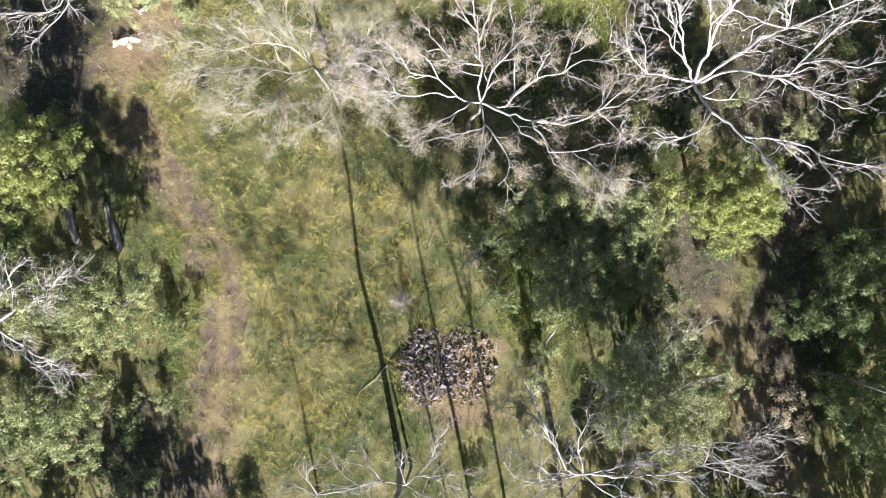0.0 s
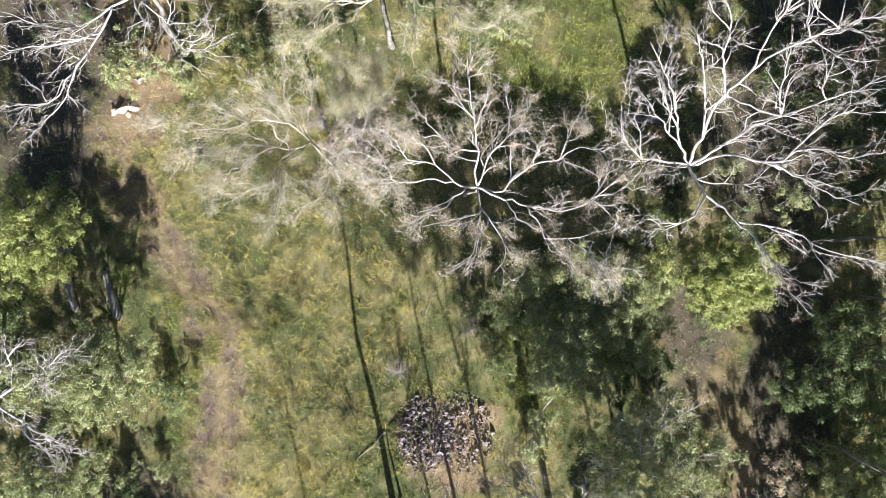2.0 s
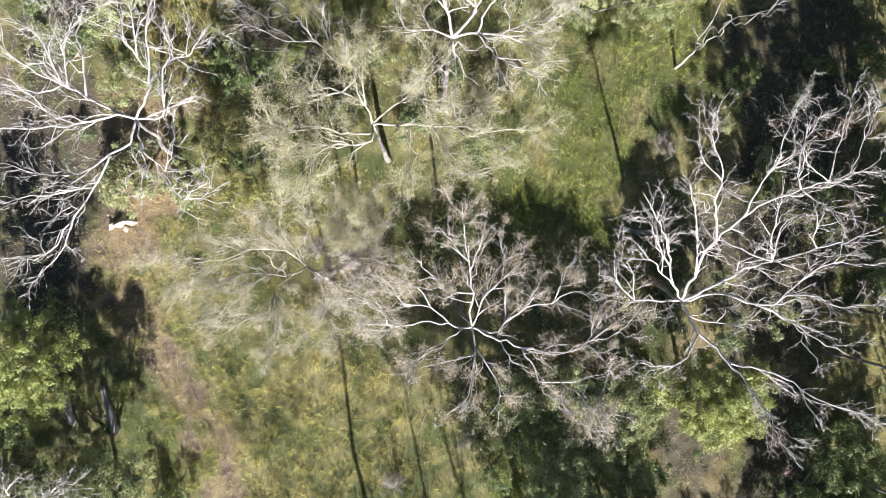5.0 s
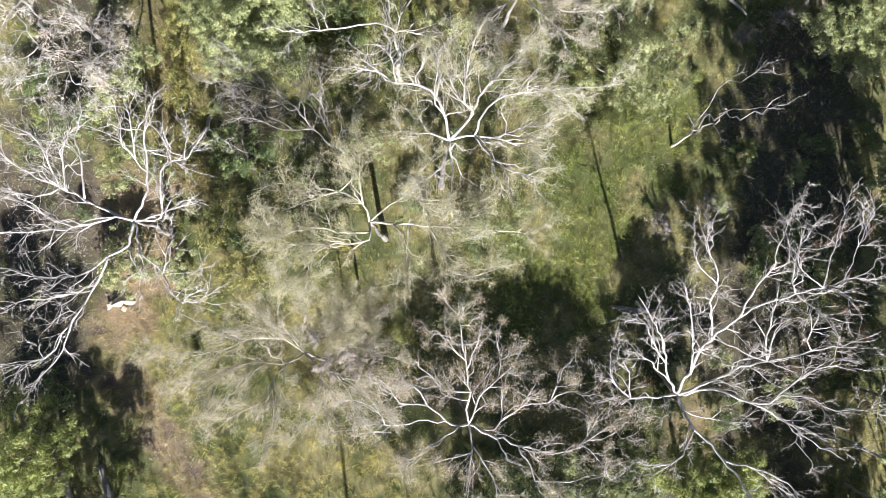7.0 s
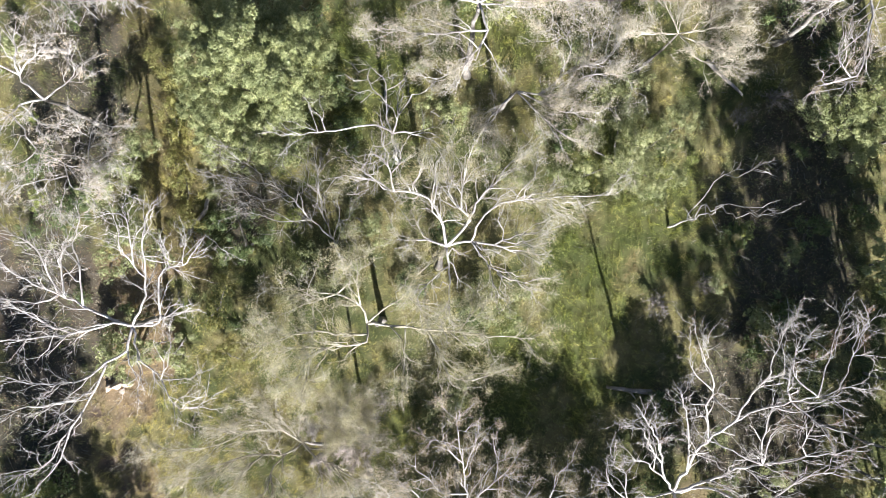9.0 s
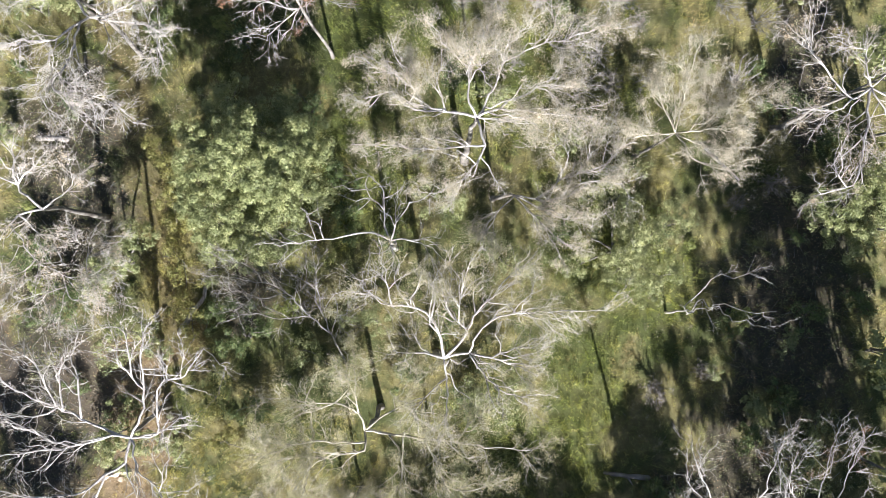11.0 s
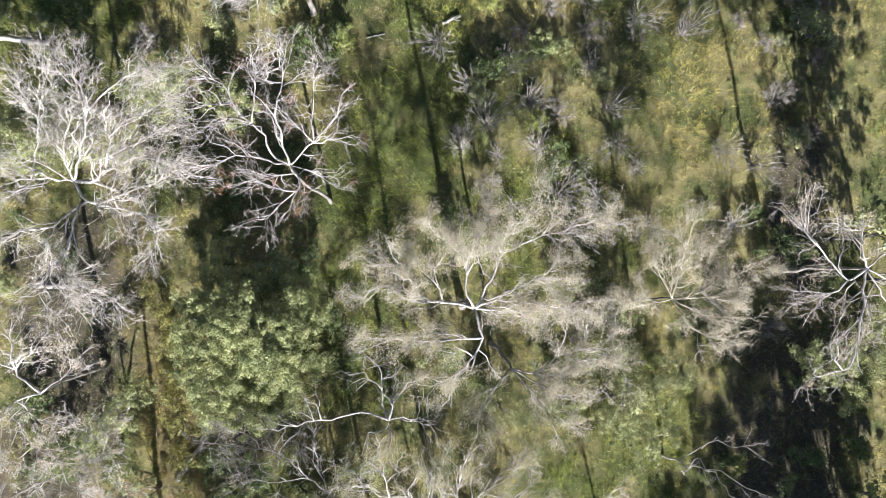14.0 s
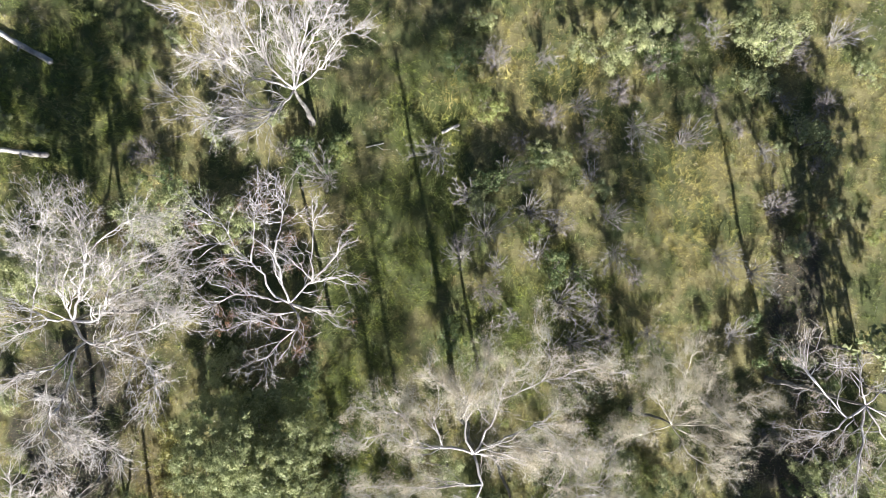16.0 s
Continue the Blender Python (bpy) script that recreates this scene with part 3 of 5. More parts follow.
HUGE_LIMBS = [[(0, 0), (-1.5, 0.1), (-3.3, 0.2), (-4.2, 1), (-5.5, 1.6)], [(-3.3, 0.2), (-3.5, 1.7), (-4.5, 2.5)], [(-4.2, 1), (-4.7, 1.8), (-4.8, 2.7)],
    [(0, 0), (-0.9, 1.3), (-1.3, 2.9), (-2, 4.2), (-3.4, 6.1)], [(-1.2, 2.3), (-2.5, 4), (-2.8, 4.6)], [(-0.7, 0.9), (-1.8, 1.9), (-2.5, 2.5), (-3.8, 2.5)],
    [(0, 0), (0.4, 1.5), (0.9, 3.3), (2.4, 4.9), (2.8, 6.3), (3.5, 7.6), (3.6, 8.9), (4.2, 10.7)], [(1.1, 3.8), (0.9, 5.8), (0.8, 6.8), (-0.1, 7.7), (-0.9, 8.9)],
    [(0.8, 6.8), (0.7, 7.7), (-0.3, 9.2), (-0.6, 10.4)], [(0.4, 1.5), (0.2, 3.5), (-0.2, 5.2), (-0.8, 6.6)]]
HUGE_LIMBS += [[(0, 0), (0.3, -0.8), (1.7, -1.2), (3.2, -1.2)], [(0, 0), (0.7, -1.8), (2, -3.3), (2.9, -5.1), (3.6, -6.9), (4.3, -8.4)],
    [(2, -3.3), (4.3, -3.9), (5.9, -5.1), (7.7, -5.6)], [(0.7, -1.8), (-0.7, -3.3), (-2, -3.6), (-3.2, -3.3)],
    [(0, 0), (1.6, 1.1), (3, 2), (4.2, 2.4), (5.7, 2.9), (7.1, 3.4), (8.7, 3.9)], [(4.2, 2.5), (4, 3.6), (4.2, 5.7), (4.1, 6.8)],
    [(4.2, 2.5), (2.6, 3.1), (0.8, 3.9), (0.4, 4.7)], [(4.3, 2.5), (4.4, 4.2), (5, 4.9)], [(6.1, 3.1), (6, 4.1), (7, 4.6)]]
HUGE_LIMBS += [[(0, 0), (1.8, 0.5), (3.4, 0), (4.5, 0), (5, 0.5), (6.4, 0.4), (7.3, -0.1), (8.9, 0.2)], [(4.8, 0.1), (5.9, 1.6), (6.8, 2.3), (8.2, 2.2)],
    [(3.4, 0), (4.9, -0.8), (6.3, -1.9), (7.6, -2.7)], [(2.4, 4.9), (3.5, 5.7), (5, 6.3), (6.2, 6.7), (8.7, 7.5)], [(5, 6.3), (4.6, 7.5), (5, 9.5)],
    [(6.2, 6.7), (4.9, 7.9), (5, 10.1)], [(6.2, 6.7), (6.5, 8.3), (7.3, 10.7)], [(7.2, 7.1), (8, 8.9), (8.7, 10.7)], [(5, 6.3), (6.4, 5.2), (7.7, 4.8)]]
bare_tree("gum_tree", (16.5, 11.4), (15.5, 10.3, 8.0), HUGE_LIMBS,
          "huge spreading bare gum tree with long white limbs",
          0.24, BARK_PALE, TWIG_PALE, 6500, 0.5, 1500, LEAF_RUST, 0.05, stem=0.6, branchy=0.68, rise=0.5, cap=4.8)
YELLOW_LIMBS = [[(0, 0), (-0.4, 1.1), (-1.7, 1.7), (-2.6, 1.5), (-3.9, 2), (-5.4, 2.2)], [(-1.7, 1.7), (-0.9, 2.4), (-1.2, 3.5)],
    [(-0.4, 1.1), (-0.5, 2.9), (-0.7, 4.3)], [(0, 0), (1.2, 1.1), (2.2, 1.6), (2.9, 2.8), (3.7, 3.7)], [(2.2, 1.6), (3.4, 1.2), (4.5, 1.1)],
    [(0, 0), (-0.1, -1.1), (-1, -1.2), (-2.3, -1.4), (-3.2, -2), (-3.8, -3), (-4.4, -3.5)], [(-2.3, -1.5), (-3.4, -1.2), (-4.6, -1.3)],
    [(-3.2, -2), (-3.4, -3.3), (-3.9, -4)], [(-0.3, -0.6), (-1.7, -0.6), (-3, -0.4), (-4.2, -0.6), (-5.4, -0.2)], [(-4.2, -0.6), (-5.1, -1), (-6.2, -0.9)],
    [(0, 0), (2.2, -0.2), (5.3, -0.4), (7.4, -0.6), (9.4, -0.7)]]
YELLOW_LIMBS += [[(5.3, -0.4), (6.4, 1)], [(2.2, -0.2), (2.2, -2), (2.1, -3.4)], [(3.5, -0.3), (4.5, -2.2), (5.1, -3), (6.7, -3), (8, -2.3)],
    [(-2.6, 1.5), (-3.6, 1.1), (-4.8, 0.6)]]
bare_tree("gum_tree", (-2.6, 20.0), (-3.0, 20.7, 9.0), YELLOW_LIMBS,
          "pale gum tree with thin yellow-green dry foliage",
          0.22, BARK_CREAM, TWIG_CREAM, 3400, 0.55, 17000, LEAF_DUSTY, 0.06, rise=0.2, cap=2.5)
CREAM_N_LIMBS = [[(0, 0), (-0.2, 1.1), (-0.7, 2.3), (-1.4, 2.9), (-2.9, 3.1), (-4.1, 3.6), (-5.7, 3.9)], [(-2.9, 3.1), (-3.2, 4.4), (-4.3, 5.1)],
    [(-0.7, 2.3), (-0.5, 3.9), (-0.9, 4.8)], [(0, 0), (0.8, 0.8), (1.5, 2), (1.8, 2.6), (2.7, 3.5), (3.6, 4.7), (4.8, 5.6)], [(0.9, 1.6), (0.2, 2.7), (0.5, 3.9)],
    [(0.8, 1.7), (0.9, 3.6), (1.3, 5.1), (1.6, 5.6)], [(0, 0), (1.5, 0.3), (2.7, 0.1), (4, 0.6), (5.3, 0.8)],
    [(1.5, 0.3), (1.9, 1.4), (2.9, 2.3), (4.9, 2.6), (8.9, 2.8)], [(0, 0), (-1, 0.3), (-2.3, 0.3), (-2.8, 0.7)], [(0, 0), (0.1, -1.1), (0.2, -2.4), (-0.1, -3.5)]]
CREAM_N_LIMBS += [[(1.5, 0.3), (2.4, -1.1), (3.5, -1.8), (5.2, -2.2)], [(0.1, -1.1), (-0.7, -1.7), (-1.7, -2.9)], [(2.7, 0.1), (4.3, -0.5), (5.3, -1)]]
bare_tree("gum_tree", (1.4, 23.9), (1.6, 25.2, 10.7), CREAM_N_LIMBS,
          "bare gum tree with cream limbs and pale twigs",
          0.28, BARK_PALE, TWIG_CREAM, 4800, 0.6, 15000, LEAF_DUSTY, 0.05, rise=0.15, cap=2)
SWEEP_LIMBS = [[(0, 0), (-1.1, 0.4), (-2.6, 1.2), (-4, 1.9), (-5.2, 2.4), (-6.4, 3.3), (-7.5, 4.2)], [(-2.6, 1.2), (-2.8, 3.4), (-3.1, 4.7), (-2.7, 6)],
    [(-3.6, 1.8), (-3.6, 3.3), (-3.4, 5.4)], [(-4, 1.9), (-4.6, 3.6), (-5.7, 4.9), (-6.9, 5.2)],
    [(0, 0), (-1.1, 0.2), (-3.2, -0.4), (-4.9, -0.6), (-6.4, -0.7), (-7.6, -0.9)], [(-3.2, -0.4), (-4.6, 0.2), (-5.8, 1), (-6.9, 1.3)],
    [(0, 0), (0.6, 1.3), (0.8, 2.7), (0.7, 4.3), (1, 6), (1.4, 6.7)], [(0.8, 2.7), (0.1, 3.4), (0.1, 5.5), (-0.4, 6.3), (-2.1, 6.1)], [(0.1, 3.4), (-0.8, 4.6)]]
SWEEP_LIMBS += [[(0, 0), (1.4, 0.2), (1.6, 1.5), (1.6, 2.7), (2.1, 3.4), (2.9, 3.4), (3.1, 4.9)], [(2.1, 3.4), (1.8, 4.6)], [(2.9, 2.9), (3.4, 4), (4.3, 5.1)],
    [(0.3, -0.1), (1.7, 0.4), (2.6, 0.9), (2.8, 1.3)], [(0, 0), (0.4, -1.3), (0.5, -1.8), (1.8, -2.9), (3.3, -2.9)],
    [(1.8, -2.9), (2.8, -4.5), (4.1, -4.2), (4.5, -2.6)], [(1.8, -2.9), (2, -1.4)],
    [(0, 0), (-0.3, -1.4), (-1.3, -2), (-2.5, -2.9), (-4, -3.2), (-5.4, -3.1), (-6.9, -2.6)], [(-1, -2.1), (-1.9, -3.6), (-2.7, -5.1), (-3.7, -7.5), (-4.8, -8.8)],
    [(-1.9, -3.6), (-3.6, -4.2), (-5.4, -4.4), (-6.8, -4.8)]]
SWEEP_LIMBS += [[(-2.7, -5.1), (-3.8, -6.6), (-4.3, -7.5), (-6.6, -7.8)], [(-4, 1.9), (-5.2, 1.3), (-6.9, 1.6)]]
bare_tree("gum_tree", (-18.0, 20.2), (-16.1, 20.7, 10.1), SWEEP_LIMBS,
          "bare white gum tree with long sweeping limbs", 0.24, BARK_PALE, TWIG_PALE, 3200, 0.5, 400, LEAF_PALE, branchy=0.8, rise=0.1, cap=1.5)
STARK_LIMBS = [[(0, 0), (-0.6, 0.3), (-1.7, 0.5), (-3.4, 0.1), (-4.4, 0.1), (-5.3, -0.2), (-6.6, -0.1)], [(-3.7, 0.1), (-4.3, 0.9), (-4.7, 1.2)],
    [(-5.3, -0.2), (-6.2, 0.2), (-6.5, 0.6)], [(0, 0), (-0.3, 0.5), (-0.4, 1.8), (-0.4, 2.8), (-0.9, 3.5), (-1.7, 4.2)],
    [(-0.4, 2), (-0.7, 2.3), (-1.2, 2.3), (-1.9, 1.8)], [(-1.2, 3.7), (-1.5, 3.3), (-1.1, 2.9)], [(0, 0), (0.3, 1), (1.1, 2.2), (1.9, 2.4), (2.7, 3.2)],
    [(0.3, 0.8), (0.3, 2.4)], [(0, 0), (0.9, 0.1), (2.1, -0.3), (2.8, -0.2)], [(1.3, 0), (1.9, 0.2)], [(0, 0), (-0.2, -0.5), (-1.1, -0.8), (-1.4, -1.3)],
    [(-0.1, -0.3), (0.2, -1.2), (-0.1, -2.2)]]
bare_tree("dead_tree", (-1.6, 31.6), (-1.5, 31.9, 9.0), STARK_LIMBS,
          "dead grey-white tree with a few stark bare limbs", 0.2, BARK_PALE, TWIG_GREY, 80, 0.4, branchy=0.4, foot=BARK_PALE, rise=0.05, cap=1)
TAN_LIMBS = [[(0, 0), (-0.5, 1.2), (-0.4, 2.8), (-0.7, 3.7), (-1.2, 4.8)], [(-0.4, 2.9), (0.4, 2.9), (1.1, 3.6)],
    [(0, 0), (0.7, 1.2), (1.3, 2.5), (1.6, 3.7), (2.4, 4.7)], [(1.5, 2.8), (2.7, 3.6), (3.7, 4), (4.6, 4.2), (5.7, 4.3)], [(3.7, 4), (4.3, 5), (4.1, 6.6)],
    [(4.6, 4.3), (5.9, 4.7), (7.2, 5)], [(0, 0), (1.3, 0.6), (2.6, 1.2), (3.7, 1.8), (4.7, 2.8)], [(3.4, 2), (4.2, 1.2), (4.8, 0.7)], [(0, 0), (0.7, -0.1), (2.6, -0.1)],
    [(1.6, 0.6), (3.2, 0.3), (4.5, 0.1), (5.7, 0.2)], [(0, 0), (-1.2, 0.3), (-2.8, 0.4), (-4, 0.6), (-4.7, 1.2), (-6.2, 0.9)]]
TAN_LIMBS += [[(-2.8, 0.4), (-3.7, 1.8), (-4.3, 2.4), (-6, 2.4)], [(-1.8, 0.6), (-2.2, 2)], [(0, 0), (0.4, -1.6), (-0.3, -2.9), (-1.2, -3.8), (-2.5, -4.3)],
    [(0.2, -1.5), (-3.1, -1.8), (-5, -1.6)], [(-0.4, 2.8), (0.4, 4.3), (0.7, 5.6)], [(-0.4, 2.8), (-1.5, 3.7), (-2.2, 4.3)]]
bare_tree("gum_tree", (3.5, 38.0), (3.4, 38.7, 11.5), TAN_LIMBS,
          "gum tree with tan dry foliage on white limbs",
          0.28, BARK_PALE, TWIG_CREAM, 4200, 0.55, 24000, LEAF_CREAM, 0.06, rise=0.05, cap=1)
LEANER_LIMBS = [[(0, 0), (1.8, -0.3), (3.1, 0.1), (4.4, 0.8), (6.1, 0.5)], [(1.2, 0), (2.8, 0.9), (3.8, 1.3), (5, 3.2)], [(3.8, 1.3), (5.4, 1.8), (5.9, 2.9)],
    [(2.6, 0.8), (3.1, 2.3), (2.4, 3.2)], [(0, 0), (2.5, -1.3), (4.7, -1.4)], [(0, 0), (1.8, -2), (3.1, -3)], [(0, 0), (-1.3, -1.3), (-2.3, -2.9)]]
bare_tree("gum_tree", (5.5, 35.3), (6.0, 34.7, 8.0), LEANER_LIMBS,
          "leaning pale-limbed tree with dry twiggy crown", 0.2, BARK_PALE, TWIG_CREAM, 3600, 0.55, 7500, LEAF_CREAM, 0.065, rise=0.25, cap=2.5)
BRUSHY_LIMBS = [[(0, 0), (-1.1, 1.7), (-1.6, 2.9)], [(0, 0), (0.2, 1.4), (0.5, 3.1), (0.7, 4.5), (1.2, 5.3)], [(0, 0), (1.6, 0.3), (1.9, 1.4), (2, 2.7)],
    [(0, 0), (2.9, 0.3), (3.5, 1.4), (4.5, 2.1)], [(3.1, 0.5), (3, 2.1)], [(0, 0), (-2.5, -0.4), (-4.1, 0)], [(0, 0), (2.2, -1.1), (4.5, -1.1)],
    [(0, 0), (1.2, -1.9), (3.4, -2.6)], [(0.5, 3.1), (0, 4.5)], [(0, 0), (-0.2, 1.7), (-0.7, 3)]]
bare_tree("gum_tree", (16.0, 38.4), (16.6, 38.9, 6.5), BRUSHY_LIMBS,
          "small brushy tree with cream dead twigs", 0.16, BARK_CREAM, TWIG_CREAM, 6500, 0.6, 11000, LEAF_CREAM, 0.055, rise=0.3, cap=2)
EAST_LIMBS = [[(0, 0), (-1.2, -0.7), (-1.9, 0.3), (-2.9, 1.2), (-3.6, 2.3), (-3.6, 3.7)], [(-2.9, 1.2), (-4.2, 2.6)], [(-1.2, -1), (-2.3, -1.5), (-3.9, -1.3)],
    [(-2.3, -1.7), (-3.4, -2.4)], [(0, 0), (-0.3, 1.3), (-0.5, 3.1)], [(-0.5, 2.3), (-2.1, 2.3)], [(0, 0), (1.2, 0.8), (2.2, 1.3)],
    [(0, 0), (-0.2, -1.7), (-0.7, -4), (-1.4, -5.8), (-3.1, -6.3), (-4.1, -6.6)], [(-1.6, -5.9), (-2.6, -4.8)], [(0, 0), (1.5, -0.7), (3.5, -0.3)],
    [(0, 0), (1.2, -2), (2.4, -3.3)]]
bare_tree("gum_tree", (26.5, 40.6), (26.8, 40.9, 10.2), EAST_LIMBS,
          "bare white-limbed tree with brown twig tufts", 0.24, BARK_PALE, TWIG_BROWN, 2600, 0.5, 1600, LEAF_TAN, rise=0.05, cap=1)
DENSE_LIMBS = [[(0, 0), (-0.4, 1), (-0.2, 2.6), (0.3, 3.6)], [(-0.1, 0.7), (0.2, 1.6)], [(0, 0), (-1.6, 0.1), (-3.5, -0.3)], [(-1.1, 0.2), (-2.4, 1), (-3.5, 1.6)],
    [(-1.9, 0.2), (-1.6, 2.9), (-1.7, 4.2), (-2.2, 5.1)], [(-1.6, 3.2), (-0.9, 5.4), (-0.9, 6.4)], [(0, 0), (1.5, 0.1), (3, 1), (4.9, 1.2), (6.3, 0.8), (7.6, 0.1)],
    [(1.4, 1), (2.7, 1.4), (4.9, 2.3), (6.8, 3.5)], [(2, 1.3), (3, 2.9), (4.6, 3.5), (6.1, 4.1)], [(0, 0), (0.9, -1.2), (2, -1.2), (3.4, -0.8), (4.9, -0.4), (6.3, 0.1)],
    [(0.9, -1.2), (3.1, -1.7), (4.9, -2.2), (5.5, -3.1), (5.7, -3.9)]]
DENSE_LIMBS += [[(0.9, -1.2), (0, -1.9), (-0.8, -2.7), (-1.9, -2.8), (-3.2, -3.6)], [(0.7, -1.9), (0.2, -3.8), (0.1, -5), (1, -5.8), (2.7, -6.4), (3.3, -6.7)],
    [(0, -4.6), (-0.4, -5.6), (0.5, -6.5), (1.5, -7.3)], [(0, 0), (1.1, 2.9), (1.2, 4.5), (0.9, 5.7), (0.5, 6.4)],
    [(1.2, 3.3), (2, 4.5), (3.6, 5.5), (4.9, 5.9), (6.3, 5.5)]]
bare_tree("gum_tree", (-20.2, 45.8), (-19.8, 46.0, 9.3), DENSE_LIMBS,
          "large dense-twigged pale gum tree, almost leafless", 0.27, BARK_PALE, TWIG_PALE, 11000, 0.6, 6000, LEAF_CREAM, 0.05, branchy=1.4, spread=1.15, stem=0.55, rise=0.3, cap=3)
RUSTY_LIMBS = [[(0, 0), (-1.1, 0.7), (-1.4, 1.7), (-2.2, 2.4), (-3.1, 3.2), (-3.5, 4.3), (-4.5, 5.2), (-5.1, 5.6)], [(-3.4, 3.5), (-5.1, 3.3), (-6.1, 3)],
    [(-2.2, 2.4), (-2, 4), (-1.9, 5.3), (-1.7, 6.2)], [(-2.2, 2.4), (-3.6, 2.7), (-4.2, 2.2)], [(0, 0), (-0.5, 2), (-0.7, 3.4), (-0.3, 4.7), (-0.2, 6.1), (0, 7)],
    [(-0.2, 4.5), (-1, 4.6), (-1.6, 5.4)], [(-0.2, 6.1), (-0.6, 6.9), (-1.5, 7.1)], [(0, 0), (-1.7, 0.4), (-3, 0.5), (-3.6, 0.2), (-4.7, -0.3), (-5.5, -0.7)],
    [(-2.3, 0.5), (-2.7, 1.2), (-3.2, 1.4)], [(0, 0), (0.9, 0.9), (1.4, 1.4), (2.3, 2.2), (3, 3.3)]]
RUSTY_LIMBS += [[(1.2, 1.4), (1.4, 3.4), (1.5, 4.3), (1.7, 5.2)], [(1.4, 1.3), (2.3, 1.4), (3.7, 1.8)], [(1.4, 1.2), (0.8, 2), (0, 2.4)],
    [(0, 0), (1.1, -0.3), (1.9, -0.6), (2.7, -0.8)], [(0, 0), (0.6, -0.9), (0.4, -1.6), (-0.4, -2.1), (-1, -2.9), (-1.5, -3.2)],
    [(0.3, -1.6), (-1, -1.3), (-2, -0.9), (-2.9, -1.1)], [(0.6, -0.6), (-0.7, -0.6), (-1.9, -0.3)]]
bare_tree("gum_tree", (-6.2, 45.6), (-7.3, 47.0, 9.3), RUSTY_LIMBS,
          "bare white tree leaning away with rusty twig tips", 0.21, BARK_PALE, TWIG_PINK, 3000, 0.5, 900, LEAF_RUST, stem=0.55, rise=0.12, cap=2)
PINK_LIMBS = [[(0, 0), (0.7, 0.6), (1.5, 1), (1.9, 1.9)], [(0, 0), (-0.8, 0.7), (-1.4, 1.4), (-0.2, 2.5), (0, 3.1), (0.8, 3.7)], [(-1.4, 1.4), (-1.6, 3), (-1.4, 4.4)],
    [(0, 0), (-1.1, -0.3), (-2, -1.2), (-3.1, -1.6)], [(-1.1, -0.3), (-0.1, -1.4), (1.4, -1.9)],
    [(-1.7, -0.9), (-0.3, -2.9), (1, -3.5), (2, -4), (3, -4.2), (3.8, -4.7)], [(2.7, -4.1), (3.6, -3.5), (4.2, -3.3)], [(2.8, -4.1), (2.6, -2.5), (3.1, -1.2)],
    [(1.5, -3.8), (1.8, -5), (2.4, -5.3), (3.8, -5.4)], [(1.7, -4.5), (0.8, -4.8), (0.4, -5.6)], [(-1.4, 1.4), (-2.6, 2), (-3.4, 2.6)], [(-2, -1.2), (-2.8, -2.9)]]
PINK_LIMBS += [[(-0.3, -2.9), (-1.2, -3.8), (-2.1, -4)]]
bare_tree("gum_tree", (-22.6, 33.8), (-21.6, 33.7, 9.3), PINK_LIMBS,
          "bare tree with pinkish-brown twig tufts", 0.26, BARK_PALE, TWIG_PALE, 7500, 0.5, 2500, LEAF_TAN, fuzz=1.2, rise=0.1, cap=1)
SAPLING_LIMBS = [[(0, 0), (-1.3, 1.2), (-2.8, 2.8), (-4.2, 3.5), (-7.1, 4)], [(-4.2, 3.5), (-4.8, 4.5), (-6.6, 5)], [(-2.8, 2.5), (-4.4, 2.5), (-5.6, 3)],
    [(0, 0), (-0.6, 1.6), (-0.8, 3), (-1, 4.7), (-2.4, 5.4)], [(-0.8, 2.8), (-1.7, 3.7), (-2.8, 4)], [(-1.3, 1.2), (-3.2, 1.1), (-4.9, 1.6)],
    [(0, 0), (0.4, 1.3), (0.7, 0.2)]]
bare_tree("dead_tree", (-4.8, 22.6), (-5.7, 25.8, 4.0), SAPLING_LIMBS,
          "grey leaning dead sapling with forked bare branches", 0.13, DEADWOOD, TWIG_GREY, 1200, 0.5, rise=0.3, cap=2)
bare_tree("dead_tree", (18.4, 26.8), (18.6, 27.2, 3.0), [(2.2, 2.4, 6.4), (1.9, 0.6, 8.0), (1.2, -0.3, 8.6)],
          "slim white dead tree standing in green grass", 0.12, BARK_PALE, TWIG_GREY, 30, 0.4, branchy=0.16, foot=BARK_PALE)
FAN_LIMBS = [[(0, 0), (-0.1, 1.9), (-0.7, 3.7), (-1, 5.1)], [(0, 0), (0.2, 2.2), (0.5, 4.8)], [(0, 0), (0.8, 2.5), (1.4, 4), (1.6, 5.4)],
    [(0, 0), (1.1, 2.2), (2.2, 3.6), (3.1, 5)], [(0, 0), (2, 1.1), (2.3, 1.7), (3.4, 2.7), (4.2, 2.8)], [(0, 0), (-1.6, 1.5), (-1.7, 3), (-1.6, 4.4)],
    [(-1.7, 1.9), (-3.1, 1.7), (-3.7, 2.8)], [(0, 0), (-1, 0.2), (-2.5, 0.5), (-3.4, 0.9), (-4.3, 1.4), (-5.6, 0.9)], [(-2.5, 0.5), (-3.1, 1.9), (-3.5, 3.1)],
    [(-3.4, 0.9), (-4.4, 2.6), (-5, 3.5), (-5.7, 3.7)], [(0, 0), (-0.7, -1.3), (-2.2, -1.6), (-3.2, -0.1), (-4, 0.4)]]
